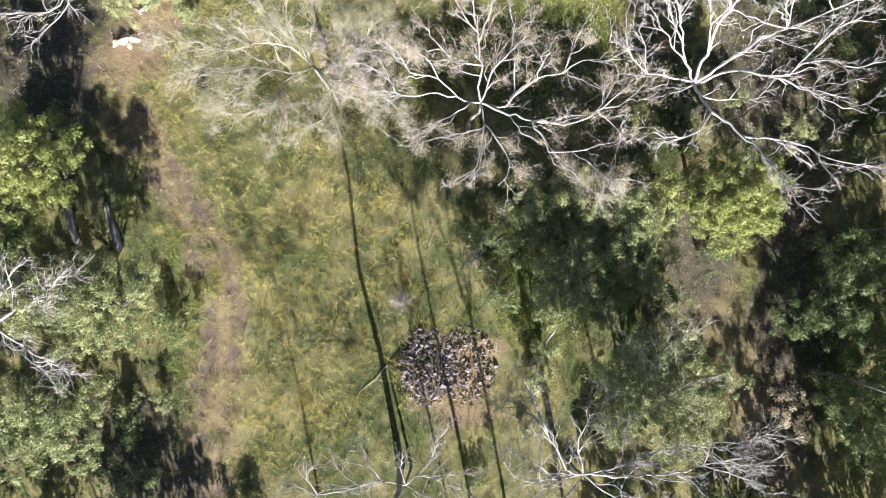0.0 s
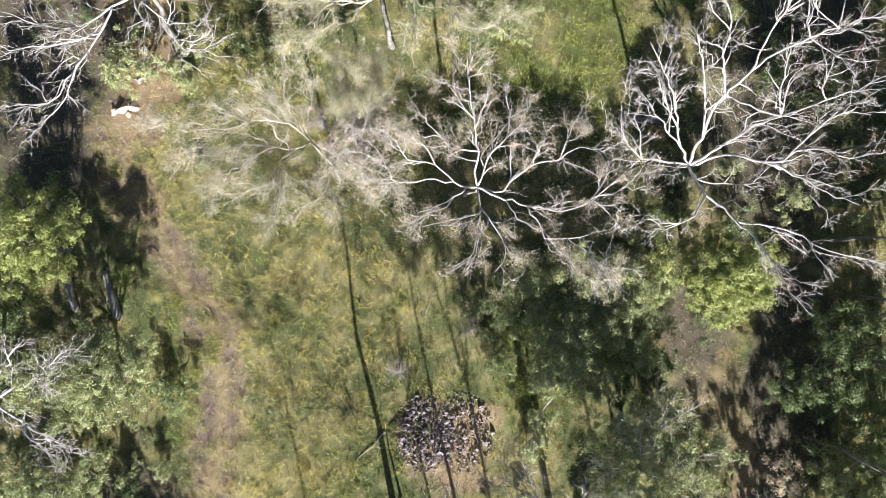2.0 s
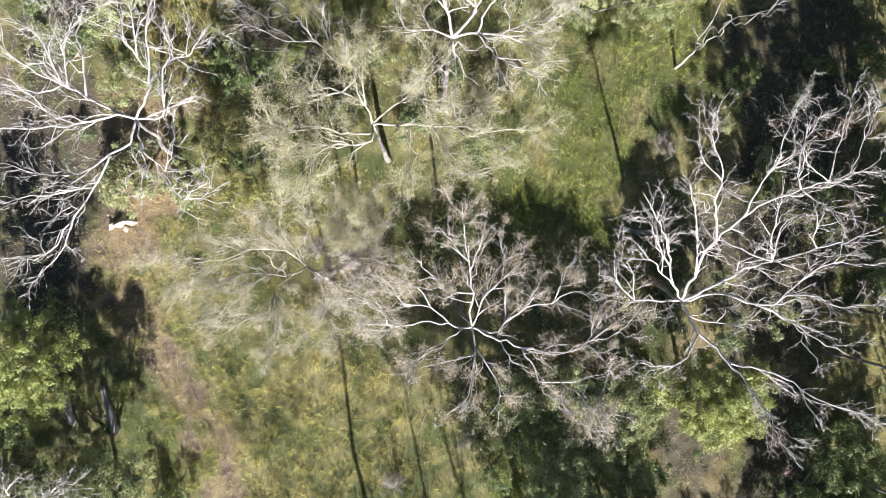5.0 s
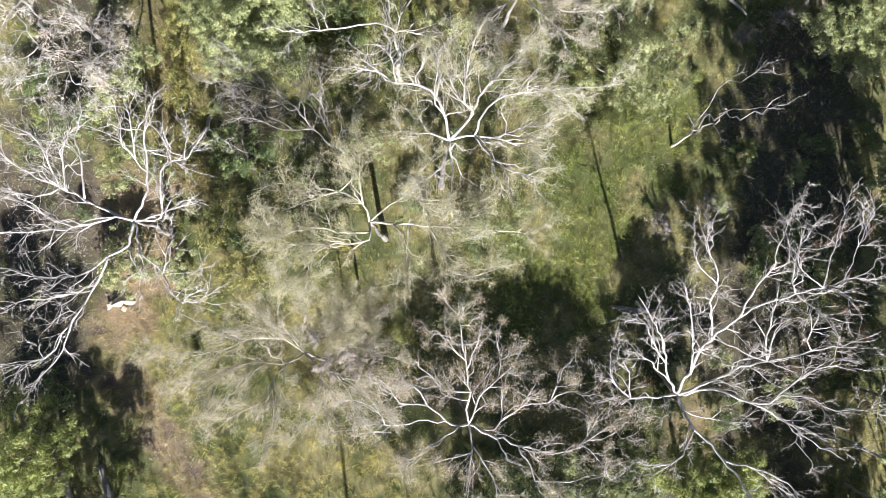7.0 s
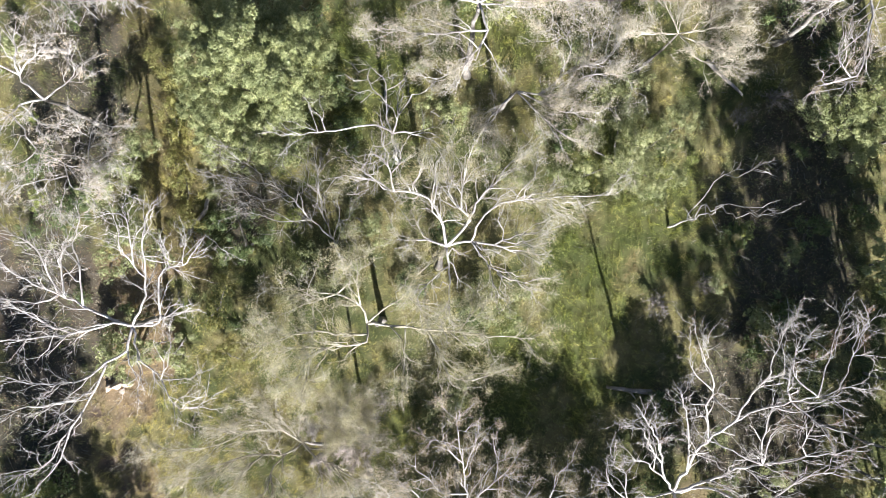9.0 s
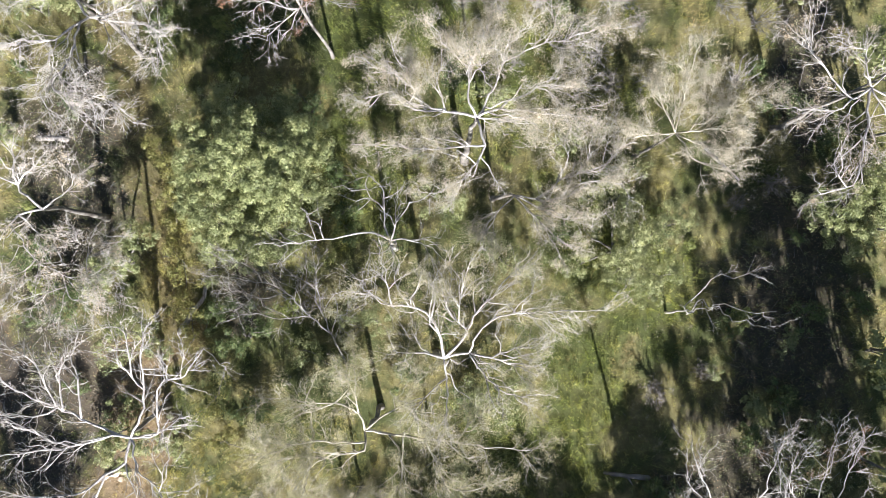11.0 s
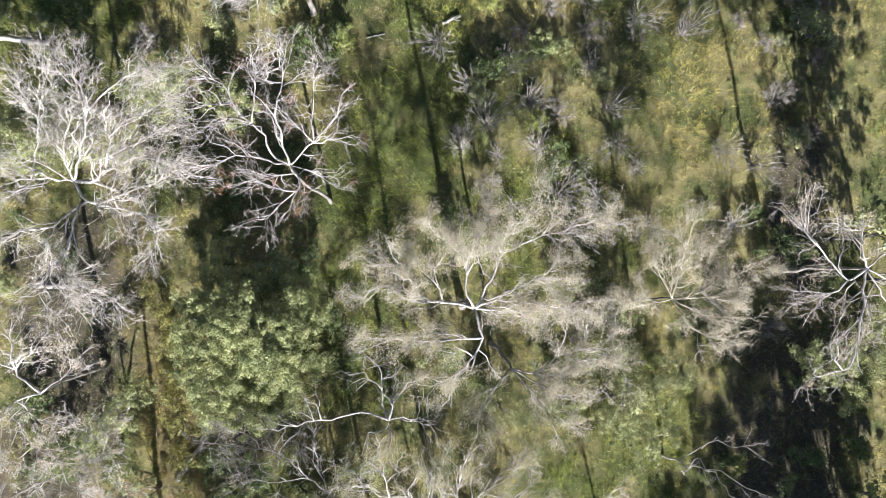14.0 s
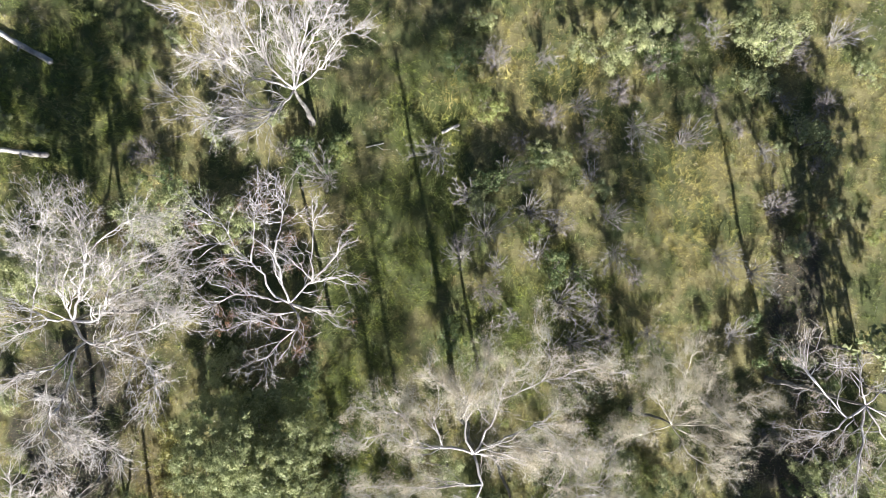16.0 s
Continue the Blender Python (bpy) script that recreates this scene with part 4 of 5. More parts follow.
FAN_LIMBS += [[(-0.7, -1.3), (-1.5, -2.2), (-3.1, -2.2), (-3.9, -2.6), (-4.6, -2.6)], [(-1.2, -2), (-2.2, -3.2), (-2.9, -2.9)],
    [(-3.8, -2.4), (-4.8, -2.4), (-5.7, -2), (-6.3, -1.5)], [(-0.7, 3.7), (-0.2, 4.8)], [(-1.6, 1.5), (-2.4, 2.6), (-2.9, 4.1)]]
bare_tree("gum_tree", (-7.6, 59.7), (-7.8, 60.7, 5.5), FAN_LIMBS,
          "pale many-limbed bare tree with upswept twigs",
          0.25, BARK_PALE, TWIG_PALE, 6000, 0.55, 1500, LEAF_CREAM, 0.05, branchy=1.5, stem=0.8, rise=0.55, cap=4)
SPIRE_LIMBS = [[(0, 0), (-0.3, 1.5), (-0.4, 2.9), (-1.9, 4.1)], [(-0.2, 1.2), (0.5, 2.2), (1, 3.6), (1.3, 4.4)], [(0.5, 2.2), (1.3, 3.3), (2.5, 4)],
    [(0, 0), (1.1, 0.1), (2.1, 0.7), (3.9, 1.3)], [(0, 0), (-1.7, 0.3), (-3, 0.6)], [(2, 0.6), (1.9, 1.9), (1.5, 2.7)], [(0, 0), (1.8, -0.5), (3.2, -1)]]
bare_tree("dead_tree", (13.6, -8.6), (13.3, -8.5, 6.0), SPIRE_LIMBS,
          "dead pale tree rising through a leafy bush", 0.15, BARK_CREAM, TWIG_CREAM, 700, 0.45, rise=0.2, cap=2)
GREY_S_LIMBS = [[(0, 0), (-1.1, 0.4), (-1.8, 1.9), (-2.4, 3), (-3.3, 4.8), (-4, 6.9)], [(-2.4, 2.6), (-3.6, 4.1), (-5.4, 4.5)],
    [(0, 0), (-0.4, 1.8), (-0.1, 2.9), (0.6, 4.1)], [(-0.4, 1.5), (0.5, 2.6)], [(0, 0), (-2.5, 0.4), (-2.7, 2.3), (-3.2, 2.7)], [(-2.5, 0.4), (-4.5, 1.7)],
    [(0, 0), (-3.6, -0.2), (-5.1, 1.2)], [(0, 0), (1.7, 0.4), (3.3, 1.2), (4.9, 1.8)], [(2.3, 0.8), (2.3, 1.9), (2.6, 3.7)],
    [(0, 0), (2.3, 0), (4.9, 0.3), (6.8, 0.9), (8.6, 0.5), (9.9, 0.2)], [(6.8, 0.9), (7.4, 2.3), (8.6, 2.4), (10.3, 2.8)], [(6.8, 1.1), (8.6, 1.5), (9.6, 1.6)]]
GREY_S_LIMBS += [[(3, 1.2), (5.8, 2.2), (7.7, 2.1), (9.3, 2.2)], [(0, 0), (-1.1, -1.2), (-2.6, -1.8)], [(0, 0), (1.6, -1.2), (3.9, -1.8)]]
bare_tree("gum_tree", (8.8, -13.4), (9.3, -13.3, 6.0), GREY_S_LIMBS,
          "bare white-limbed tree with grey twigs", 0.22, BARK_PALE, TWIG_GREY, 3600, 0.5, 400, LEAF_TAN, rise=0.2, cap=2)
bare_tree("gum_tree", (-2.2, -14.5), (-1.9, -15.6, 10.6), [(-3.2, -0.6, 1.4), (-1.2, 2.0, 2.0), (1.6, 2.6, 2.4), (2.6, 0.2, 1.8), (-4.4, 1.4, 2.2), (-5.6, 0.8, 1.4), (0.2, -2.4, 2.2),
          (-1.8, -1.2, 2.6)], "tall grey bare tree with fine twigs at the meadow foot", 0.24, DEADWOOD, TWIG_GREY, 2600, 0.5, stem=0.9)
bare_tree("dead_tree", (-1.4, -14.6), (-1.7, -14.9, 3.2), [[(0, 0), (0.6, 0.6), (1.6, 1.6), (2.3, 3.4)], [(0.6, 0.6), (2.4, 0.4), (3.4, -0.2)], [(0, 0), (-0.4, 1.1), (-0.2, 2.0)],
          [(0, 0), (-1.6, 0.4), (-3.0, 0.2), (-4.2, 1.0)], [(-1.6, 0.4), (-2.4, 1.4), (-2.6, 2.2)], [(-3.0, 0.2), (-5.6, -0.2), (-7.6, 0.8)], [(-5.6, -0.2), (-6.4, 1.2)], [(0, 0), (1.2, -0.6), (2.4, -0.9)]],
          "low grey dead tree with crooked pale branches", 0.14, BARK_PALE, TWIG_GREY, 2200, 0.5, rise=0.15)
bare_tree("gum_tree", (-30, -4.5), (-27.6, -3.9, 5), [(6.2, 3.2, 1.9), (5.3, 2.5, 2.5), (4.7, 1.2, 2.1), (3.4, 3.5, 2.2), (5.6, -4.1, 0.6), (4.5, -3.4, 1.0)],
          "leaning white gum with limbs through leafy crowns", 0.26, BARK_PALE, TWIG_BROWN, 800, 0.5)

# two soft fuzzy crowns in the middle of the wood
bare_tree("gum_tree", (-3.9, 14.2), (-4.2, 15.2, 7.2), [(-1.6, 0.2, 1.4), (-1.0, 1.4, 1.2), (0.3, 1.7, 1.4), (1.4, 0.9, 1.2), (1.6, -0.6, 1.3), (0.4, -1.5, 1.2), (-1.0, -1.2, 1.4), (0.2, 0.3, 1.8)],
          "slim tree with a soft straw-coloured fuzzy crown", 0.14, BARK_CREAM, TWIG_CREAM, 3000, 0.6, 9000, LEAF_DUSTY, 0.05, spread=0.6)
bare_tree("gum_tree", (-5.0, 12.6), (-5.0, 13.0, 3.4), [(-1.6, 0.8, 1.8), (-0.2, 1.9, 1.8), (1.5, 1.3, 1.6), (2.0, -0.2, 1.8), (0.8, -1.4, 1.6), (-1.0, -1.0, 1.8), (0.3, 0.2, 2.4)],
          "soft grey-pink tree of fine dead twigs", 0.12, BARK_GREY, TWIG_PINK, 9000, 0.6, spread=0.75, fuzz=1.2)

# leafy trees and bushes
leafy_tree("leafy_tree", (-25.4, 5.4), [(0.2, 0.4, 5.2, 2.2), (2.4, 1.4, 4.2, 1.3), (1.6, -1.0, 4.4, 1.3), (-2.2, -0.5, 5.0, 2.2), (0, 0, 3.2, 1.8), (-1.0, 2.6, 3.4, 1.8), (-0.8, -2.0, 3.2, 1.4)],
           "dense bright-green leafy tree beside the dirt track", LEAF_BRIGHT, 0.9)
leafy_tree("leafy_tree", (-21.6, -3.2), [(0, 0.2, 4.6, 2.2), (2.4, 0.4, 4.3, 1.6), (2.6, 2.2, 3.8, 1.3), (0.4, 2.2, 4.2, 1.5), (-2.4, 0.9, 4.4, 2.0), (1.2, -1.6, 3.8, 1.6), (-4.4, 0.6, 4.0, 2.0), (-1.6, -2.0, 3.4, 1.5)],
           "broad leafy grey-green tree beside the dirt track", LEAF_OLIVE, 0.95)
leafy_tree("leafy_tree", (-24.2, -10.6), [(0, 0, 3.8, 2.2), (2.2, 1.2, 3.0, 1.5), (-2.6, 1.4, 3.6, 2.0), (1.2, -1.6, 3.0, 1.5), (-3.0, -2.4, 3.4, 2.2)],
           "leafy grey-green tree in long shade", LEAF_OLIVE, 0.9)
leafy_tree("leafy_tree", (18.8, 3.4), [(0, 0.4, 4.6, 2.2), (2.2, 0.2, 4.4, 1.7), (-2.4, 1.0, 3.8, 1.6), (0.6, -1.7, 3.6, 1.4), (-0.6, 2.4, 3.6, 1.5), (0.4, 0.4, 6.0, 1.7), (-1.2, -0.4, 5.2, 1.5), (1.6, -0.8, 5.4, 1.4), (-0.6, 1.8, 5.6, 1.5), (1.6, 1.6, 5.8, 1.5)],
           "bright yellow-green leafy tree below bare limbs", LEAF_BRIGHT, 1.1)
leafy_tree("leafy_tree", (9.0, -0.4), [(0, 0, 4.2, 2.2), (3.4, 1.4, 4.6, 1.8), (-2.8, 1.8, 3.2, 1.9), (1.6, -2.2, 3.6, 1.7), (4.4, -1.2, 3.6, 1.5), (-1.4, -2.4, 2.8, 1.4), (1.0, 3.0, 3.4, 1.8), (-2.4, 4.2, 4.2, 1.7), (0.4, 4.5, 4.4, 1.8), (3.0, 3.6, 4.6, 1.7), (4.6, 3.0, 4.4, 1.5), (-1.0, -1.8, 5.0, 1.4)],
           "spreading dull green leafy tree with a loose crown", LEAF_OLIVE, 1.35)
leafy_tree("leafy_tree", (14.2, -8.4), [(0, 0, 5.6, 2.4), (3.2, 0.6, 5.0, 2.0), (-2.6, 1.4, 4.4, 1.8), (0.8, 2.8, 5.8, 1.9), (1.6, -2.6, 4.4, 1.9), (-2.0, -2.2, 3.8, 1.6), (0.2, 0.6, 3.4, 2.2)],
           "wide grey-green leafy tree around a dead tree", LEAF_OLIVE, 1.15)
leafy_tree("leafy_bush", (15.4, 3.2), [(0, 0, 3.0, 1.6), (-1.2, 1.8, 2.6, 1.4), (0.4, -2.0, 2.4, 1.3)], "dull green leafy bush between taller trees", LEAF_OLIVE, 0.8, category="bush")
leafy_tree("leafy_bush", (7.8, -6.2), [(0, 0, 1.6, 1.3), (0.8, 2.0, 1.8, 1.2), (-0.6, -1.8, 1.4, 1.1)], "soft green leafy bush at the clearing edge", LEAF_OLIVE, 0.7, category="bush")
leafy_tree("leafy_tree", (27.0, -3.4), [(0, 0, 3.6, 2.4), (3.0, 2.4, 3.4, 2.2), (-2.6, -0.8, 2.8, 1.6), (2.4, -2.8, 3.2, 2.0), (0.4, 3.4, 3.0, 1.8)],
           "dark green leafy tree at the shaded edge", LEAF_DARK, 0.85)
leafy_tree("leafy_tree", (28.6, -11.4), [(0, 0, 3.4, 2.2), (2.6, -1.6, 3.2, 2.0), (-1.8, 1.8, 2.8, 1.6), (1.0, 2.8, 3.0, 1.7)], "loose olive-green leafy tree in broken shade", LEAF_OLIVE, 0.75)
leafy_tree("leafy_bush", (-20.6, 17.4), [(0, 0, 1.6, 1.4), (1.8, 0.6, 1.4, 1.2), (3.4, 1.6, 1.2, 1.0)], "pale green bush by the dry litter", LEAF_PALE, 0.7, category="bush")
leafy_tree("leafy_tree", (-10.6, 35.6), [(0, 1.2, 6.8, 2.3), (-2.4, 0.2, 6.4, 1.8), (2.4, 0.6, 6.4, 1.8), (0.6, 3.4, 5.6, 1.8), (-1.6, -2.6, 6.2, 1.7), (2.0, -2.2, 5.4, 1.7), (0.4, -4.2, 5.6, 1.6),
           (3.4, 2.8, 4.4, 1.5), (-2.4, -4.0, 4.6, 1.3), (0, 0, 4.0, 2.4), (0.5, -2.8, 3.4, 2.0), (-0.4, 2.4, 7.4, 1.8), (1.8, 0.4, 7.2, 1.7), (-1.8, 4.2, 5.2, 1.6), (1.6, 4.6, 4.6, 1.5), (-3.4, 2.2, 6.0, 1.6), (3.4, -0.8, 6.0, 1.6), (3.0, 2.4, 6.4, 1.6), (-3.2, -1.6, 5.6, 1.5)],
           "tall dense grey-green leafy tree", LEAF_OLIVE, 1.4, thick=0.2)
leafy_tree("leafy_bush", (14.4, 31.4), [(0, 0, 4.6, 2.2), (-2.4, 1.6, 1.2, 1.2), (2.4, 1.6, 4.4, 1.8), (-2.6, -1.0, 1.0, 1.1), (1.8, -1.8, 4.6, 1.8), (-1.0, 3.4, 3.6, 1.8), (0.2, -1.0, 2.4, 2.0), (0.8, 0.6, 2.2, 1.8)],
           "tall soft green bush with fine leaves", LEAF_PALE, 0.75, 0.055, category="bush")
leafy_tree("leafy_tree", (29.6, 33.6), [(0, 0, 3.6, 1.9), (-1.6, 1.2, 3.2, 1.4), (2.0, 1.4, 3.4, 1.8), (0.6, -1.8, 3.0, 1.4)], "olive-green leafy tree against deep shade", LEAF_OLIVE, 0.85)
leafy_tree("leafy_bush", (-12.2, 25.2), [(0, 0, 2.2, 1.3), (1.6, 1.2, 1.8, 1.1), (-0.6, 2.2, 1.8, 1.1)], "dark green bush under dead branches", LEAF_DARK, 0.7, category="bush")
leafy_tree("leafy_bush", (-20.6, 30.6), [(0, 0, 2.6, 1.5), (1.4, 1.6, 2.4, 1.3), (-1.4, -1.4, 2.2, 1.3)], "olive leafy bush among bare limbs", LEAF_OLIVE, 0.75, category="bush")

leafy_tree("leafy_tree", (-23.6, 48.6), [(0, 0, 5.6, 2.0), (2.4, 1.0, 5.0, 1.7), (-2.6, 0.6, 5.4, 1.8), (4.4, 0.2, 4.4, 1.5), (0.6, 2.4, 4.6, 1.6), (-4.6, 1.6, 5.0, 1.7), (0.2, 0.4, 3.2, 1.8), (-1.2, 0, 7.0, 1.7), (3.0, 0.5, 6.4, 1.5)],
           "soft pale green leafy tree under white bare limbs", LEAF_PALE, 1.3, 0.058)

# trees added past the edges of the view, to cast long shadows into it
def shade_tree(x, y, top, r, tall=0.0):
    lobes = [(0, 0, top, r), (-0.9 * r, 0.5, top - 0.8, r * 0.85), (0.9 * r, -0.3, top - 1.0, r * 0.85), (0.2, 0.4, top - 2.4, r * 0.8)]
    if tall:
        lobes.append((0, 0, top - 4.0, r * 0.7))
    leafy_tree("leafy_tree", (x, y), lobes, "tall dense leafy tree added past the view to cast shade", LEAF_OLIVE, 0.62, 0.205, thick=0.09, clump=0.6, group="trees round the clearing", per=27)


# placed and raised so crowns stay out of view and shade the ground
SHADE_TREES = [
    (-20.5, -25.5, 6.0, 2.6, 1),
    (-25.5, -24.0, 6.0, 2.4, 1),
    (-15.5, -29.0, 6.5, 2.0, 0),
    (24.0, -24.5, 6.5, 2.6, 1),
    (15.0, -27.0, 6.0, 2.2, 0),
    (6.6, -25.0, 16.0, 2.8, 0),
    (10.8, -25.5, 17.0, 2.8, 0),
    (14.8, -25.0, 15.5, 2.7, 0),
    (31.0, -19.0, 9.5, 2.4, 1),
    (33.5, -14.0, 8.0, 2.4, 1),
    (31.5, 43.0, 8.5, 2.2, 0),
    (34.0, 40.0, 9.5, 2.2, 0),
    (35.5, -1.0, 10.0, 2.4, 1),
    (36.0, -7.0, 11.0, 2.4, 1),
    (35.0, 5.0, 10.0, 2.4, 1),
    (27.2, -8.0, 13.5, 2.2, 0),
    (30.5, -25.5, 9.0, 2.6, 1),
    (27.5, -23.5, 4.2, 2.0, 0)]
SHADE_TREES += [
    (31.5, -22.5, 4.6, 2.0, 0),
    (29.0, 6.0, 13.0, 2.4, 0),
    (29.5, -2.0, 13.0, 2.4, 0),
    (29.5, 12.5, 12.5, 2.2, 0),
    (31.0, 2.0, 9.5, 2.4, 1),
    (32.0, 9.0, 10.0, 2.6, 1),
    (33.0, 16.0, 9.5, 2.4, 1),
    (32.5, -6.0, 9.0, 2.4, 1),
    (33.5, 24.0, 6.0, 2.2, 1),
    (34.0, 33.0, 8.5, 2.2, 1)]
for x, y, top, r, tall in SHADE_TREES:
    shade_tree(x, y, top, r, tall)
for x, y, thick in ((3.4, -19.8, 0.17), (2.2, -21.5, 0.10), (-6.4, -24.6, 0.12)):
    bare_tree("gum_tree", (x, y), (x - 0.4, y - 0.4, 10.5), [(-2.5, 1.5, 2.5), (2.8, 1.2, 3.0), (0.6, 2.8, 2.2), (-2.0, -2.4, 2.6), (3.0, -1.6, 2.2)],
              "tall straight bare gum tree", thick, BARK_PALE, TWIG_BROWN, 500, 0.5)


# ---- smaller growth, deadwood and stones ----
def shrub_master(height, spread, stems, twigs, label, wood, twig):
    """Many straight thin stems that rise from one foot and lean to one side."""
    paths = []
    for a in np.linspace(0, 2 * math.pi, stems, endpoint=False) + rng.uniform(0, 0.5, stems):
        r = spread * rng.uniform(0.45, 1.1)
        x, y = r * math.cos(a) + 0.45 * spread, r * math.sin(a) + 0.2 * spread
        paths.append([(0, 0), (0.45 * x + rng.normal(0, 0.05), 0.45 * y + rng.normal(0, 0.05)), (x, y)])
    return bare_tree("dead_shrub", (0, 0), (0.02, 0.02, 0.15), paths, label, 0.06, wood, twig, int(twigs * 0.6), 0.34, category="shrub", group="dead shrubs in the clearing",
                     branchy=0.8, spread=0.3, rise=height / spread, cap=height)


SHRUB_A = [(14.2, 52.6), (6.2, 49.0), (26.2, 57.8), (11.4, 43.4), (23.6, 43.7), (7.3, 45.4), (9.4, 64.6), (20.0, 58.2), (4.2, 54.2), (-8.4, 27.6)]
SHRUB_B = [(8.4, 53.0), (13.2, 55.4), (17.4, 44.2), (10.6, 46.4), (3.4, 49.6), (28.0, 61.5), (22.6, 49.8), (5.2, 51.4), (13.6, 46.0), (11.8, 48.7), (6.6, 55.6), (-6.3, 55.4), (15.0, 50.2), (12.0, 61.0), (9.0, 49.6), (1.8, 57.6), (25.2, 48.6), (29.0, 59.0), (22.8, 66.4), (16.4, 59.6), (31.6, 66.0)]
SHRUB_C = [(10.4, 52.0), (16.6, 48.0), (8.0, 58.6), (12.4, 58.4), (18.0, 63.6), (29.5, 64.5), (3.0, 51.0), (26.8, 53.2), (14.6, 43.8), (-9.6, 58.0), (-13.0, 60.0), (-19.0, 57.0), (17.4, 21.6), (20.6, 22.6), (-2.0, -3.4), (15.6, 62.4), (26.0, 36.5), (23.5, 34.6), (3.4, 0.2), (5.0, 47.6), (28.6, 50.2), (30.5, 56.5), (22.0, 62.2), (27.5, 65.4), (31.0, 61.0), (24.4, 59.6), (19.6, 66.0), (6.0, 64.0), (10.6, 60.4)]
for spots, height, spread, stems, count, label, wood, twig in (
        (SHRUB_A, 1.9, 1.2, 15, 420, "pale grey dead shrub with stiff upright stems", DEADWOOD, TWIG_GREY),
        (SHRUB_B, 1.4, 1.4, 18, 520, "grey brushy dead sapling in grass", DEADWOOD, TWIG_GREY),
        (SHRUB_C, 0.9, 1.0, 16, 900, "soft grey-pink twiggy shrub", BARK_GREY, TWIG_PINK)):
    first = shrub_master(height, spread, stems, count, label, wood, twig)
    for k, (x, y) in enumerate(spots):
        turn = Matrix.Translation((x, y, 0)) @ Matrix.Rotation(k * 1.9, 4, "Z") @ Matrix.Scale((1.0, 0.75, 0.9, 1.15)[k % 4], 4)
        if k == 0:
            first.matrix_basis = turn
        else:
            copy_thing(first, turn)

BUSHES = [
    (5.2, 61.0, [(0, 0, 1.4, 1.2), (0.9, -0.6, 1.0, 0.8), (-0.7, 0.6, 1.2, 0.8)], "fresh green leafy sapling in the clearing", LEAF_BRIGHT),
    (3.0, 63.6, [(0, 0, 1.6, 1.3), (0.8, 0.8, 1.2, 0.9)], "dark green bush in grass", LEAF_DARK),
    (14.0, 64.6, [(0, 0, 1.6, 1.5), (2.2, 0.6, 1.6, 1.4), (-1.8, 0.4, 1.2, 1.1), (3.8, 1.6, 1.6, 1.3)], "dusty olive bush in the clearing", LEAF_PALE),
    (25.6, 65.2, [(0, 0, 3.0, 1.5), (1.6, 0.8, 2.6, 1.3), (-1.4, 0.6, 2.2, 1.1)], "pale leafy tree with grey twigs", LEAF_PALE),
    (-16.6, 52.0, [(0, 0, 5.4, 1.7), (1.2, 1.2, 4.8, 1.5), (-1.6, 0.6, 5.0, 1.6), (0, 0.4, 3.4, 1.5)], "green leafy bush under a bare tree", LEAF_OLIVE),
    (-12.4, 52.0, [(0, 0, 4.8, 1.4), (0.8, -1.0, 4.0, 1.2), (0.2, 0, 2.6, 1.2)], "olive bush under a bare tree", LEAF_OLIVE)]
BUSHES += [
    (-13.6, 42.0, [(0, 0, 2.4, 1.3), (1.0, 1.0, 2.0, 1.1)], "pale green bush in deep shade", LEAF_PALE),
    (-18.4, 25.0, [(0, 0, 2.0, 1.4), (-1.8, 0.8, 1.8, 1.2), (-3.0, -0.6, 1.6, 1.2)], "olive bush beneath white limbs", LEAF_OLIVE),
    (-24.6, 27.4, [(0, 0, 2.0, 1.4), (1.4, 1.2, 1.8, 1.2)], "dark bush beneath white limbs", LEAF_DARK),
    (-6.2, 23.0, [(0, 0, 1.8, 1.4), (1.6, 0.8, 1.6, 1.2), (-1.2, 1.2, 1.4, 1.1)], "grey-green bush below a pale tree", LEAF_OLIVE),
    (-4.4, 27.4, [(0, 0, 2.0, 1.4), (1.6, -1.0, 1.6, 1.2)], "grey-green bush below dead branches", LEAF_OLIVE),
    (5.8, 20.6, [(0, 0, 2.2, 1.4), (-1.4, 0.8, 1.8, 1.2), (1.2, 1.2, 1.8, 1.1)], "grey-green bush among pale branches", LEAF_OLIVE)]
BUSHES += [
    (26.6, 16.6, [(0, 0, 2.2, 1.5), (1.6, -1.2, 1.8, 1.3)], "dull olive bush in broken shade", LEAF_OLIVE),
    (24.8, 8.4, [(0, 0, 1.8, 1.3), (1.4, 1.0, 1.6, 1.1)], "dull olive bush in broken shade", LEAF_PALE),
    (-19.2, -15.6, [(0, 0, 0.9, 0.9), (-2.2, 0.6, 1.2, 1.1)], "low olive bush in deep shade", LEAF_OLIVE),
    (24.4, -9.6, [(0, 0, 1.6, 1.2), (0.6, -1.8, 1.4, 1.1)], "rusty dry bush beside the track", LEAF_TAN),
    (6.2, 30.6, [(0, 0, 2.0, 1.3), (-1.2, 1.4, 1.6, 1.1), (1.6, -0.8, 1.6, 1.0)], "soft green bush below pale limbs", LEAF_PALE),
    (2.4, 34.4, [(0, 0, 1.6, 1.2), (-1.6, 0.6, 1.4, 1.0)], "green bush beside a dead tree", LEAF_OLIVE)]
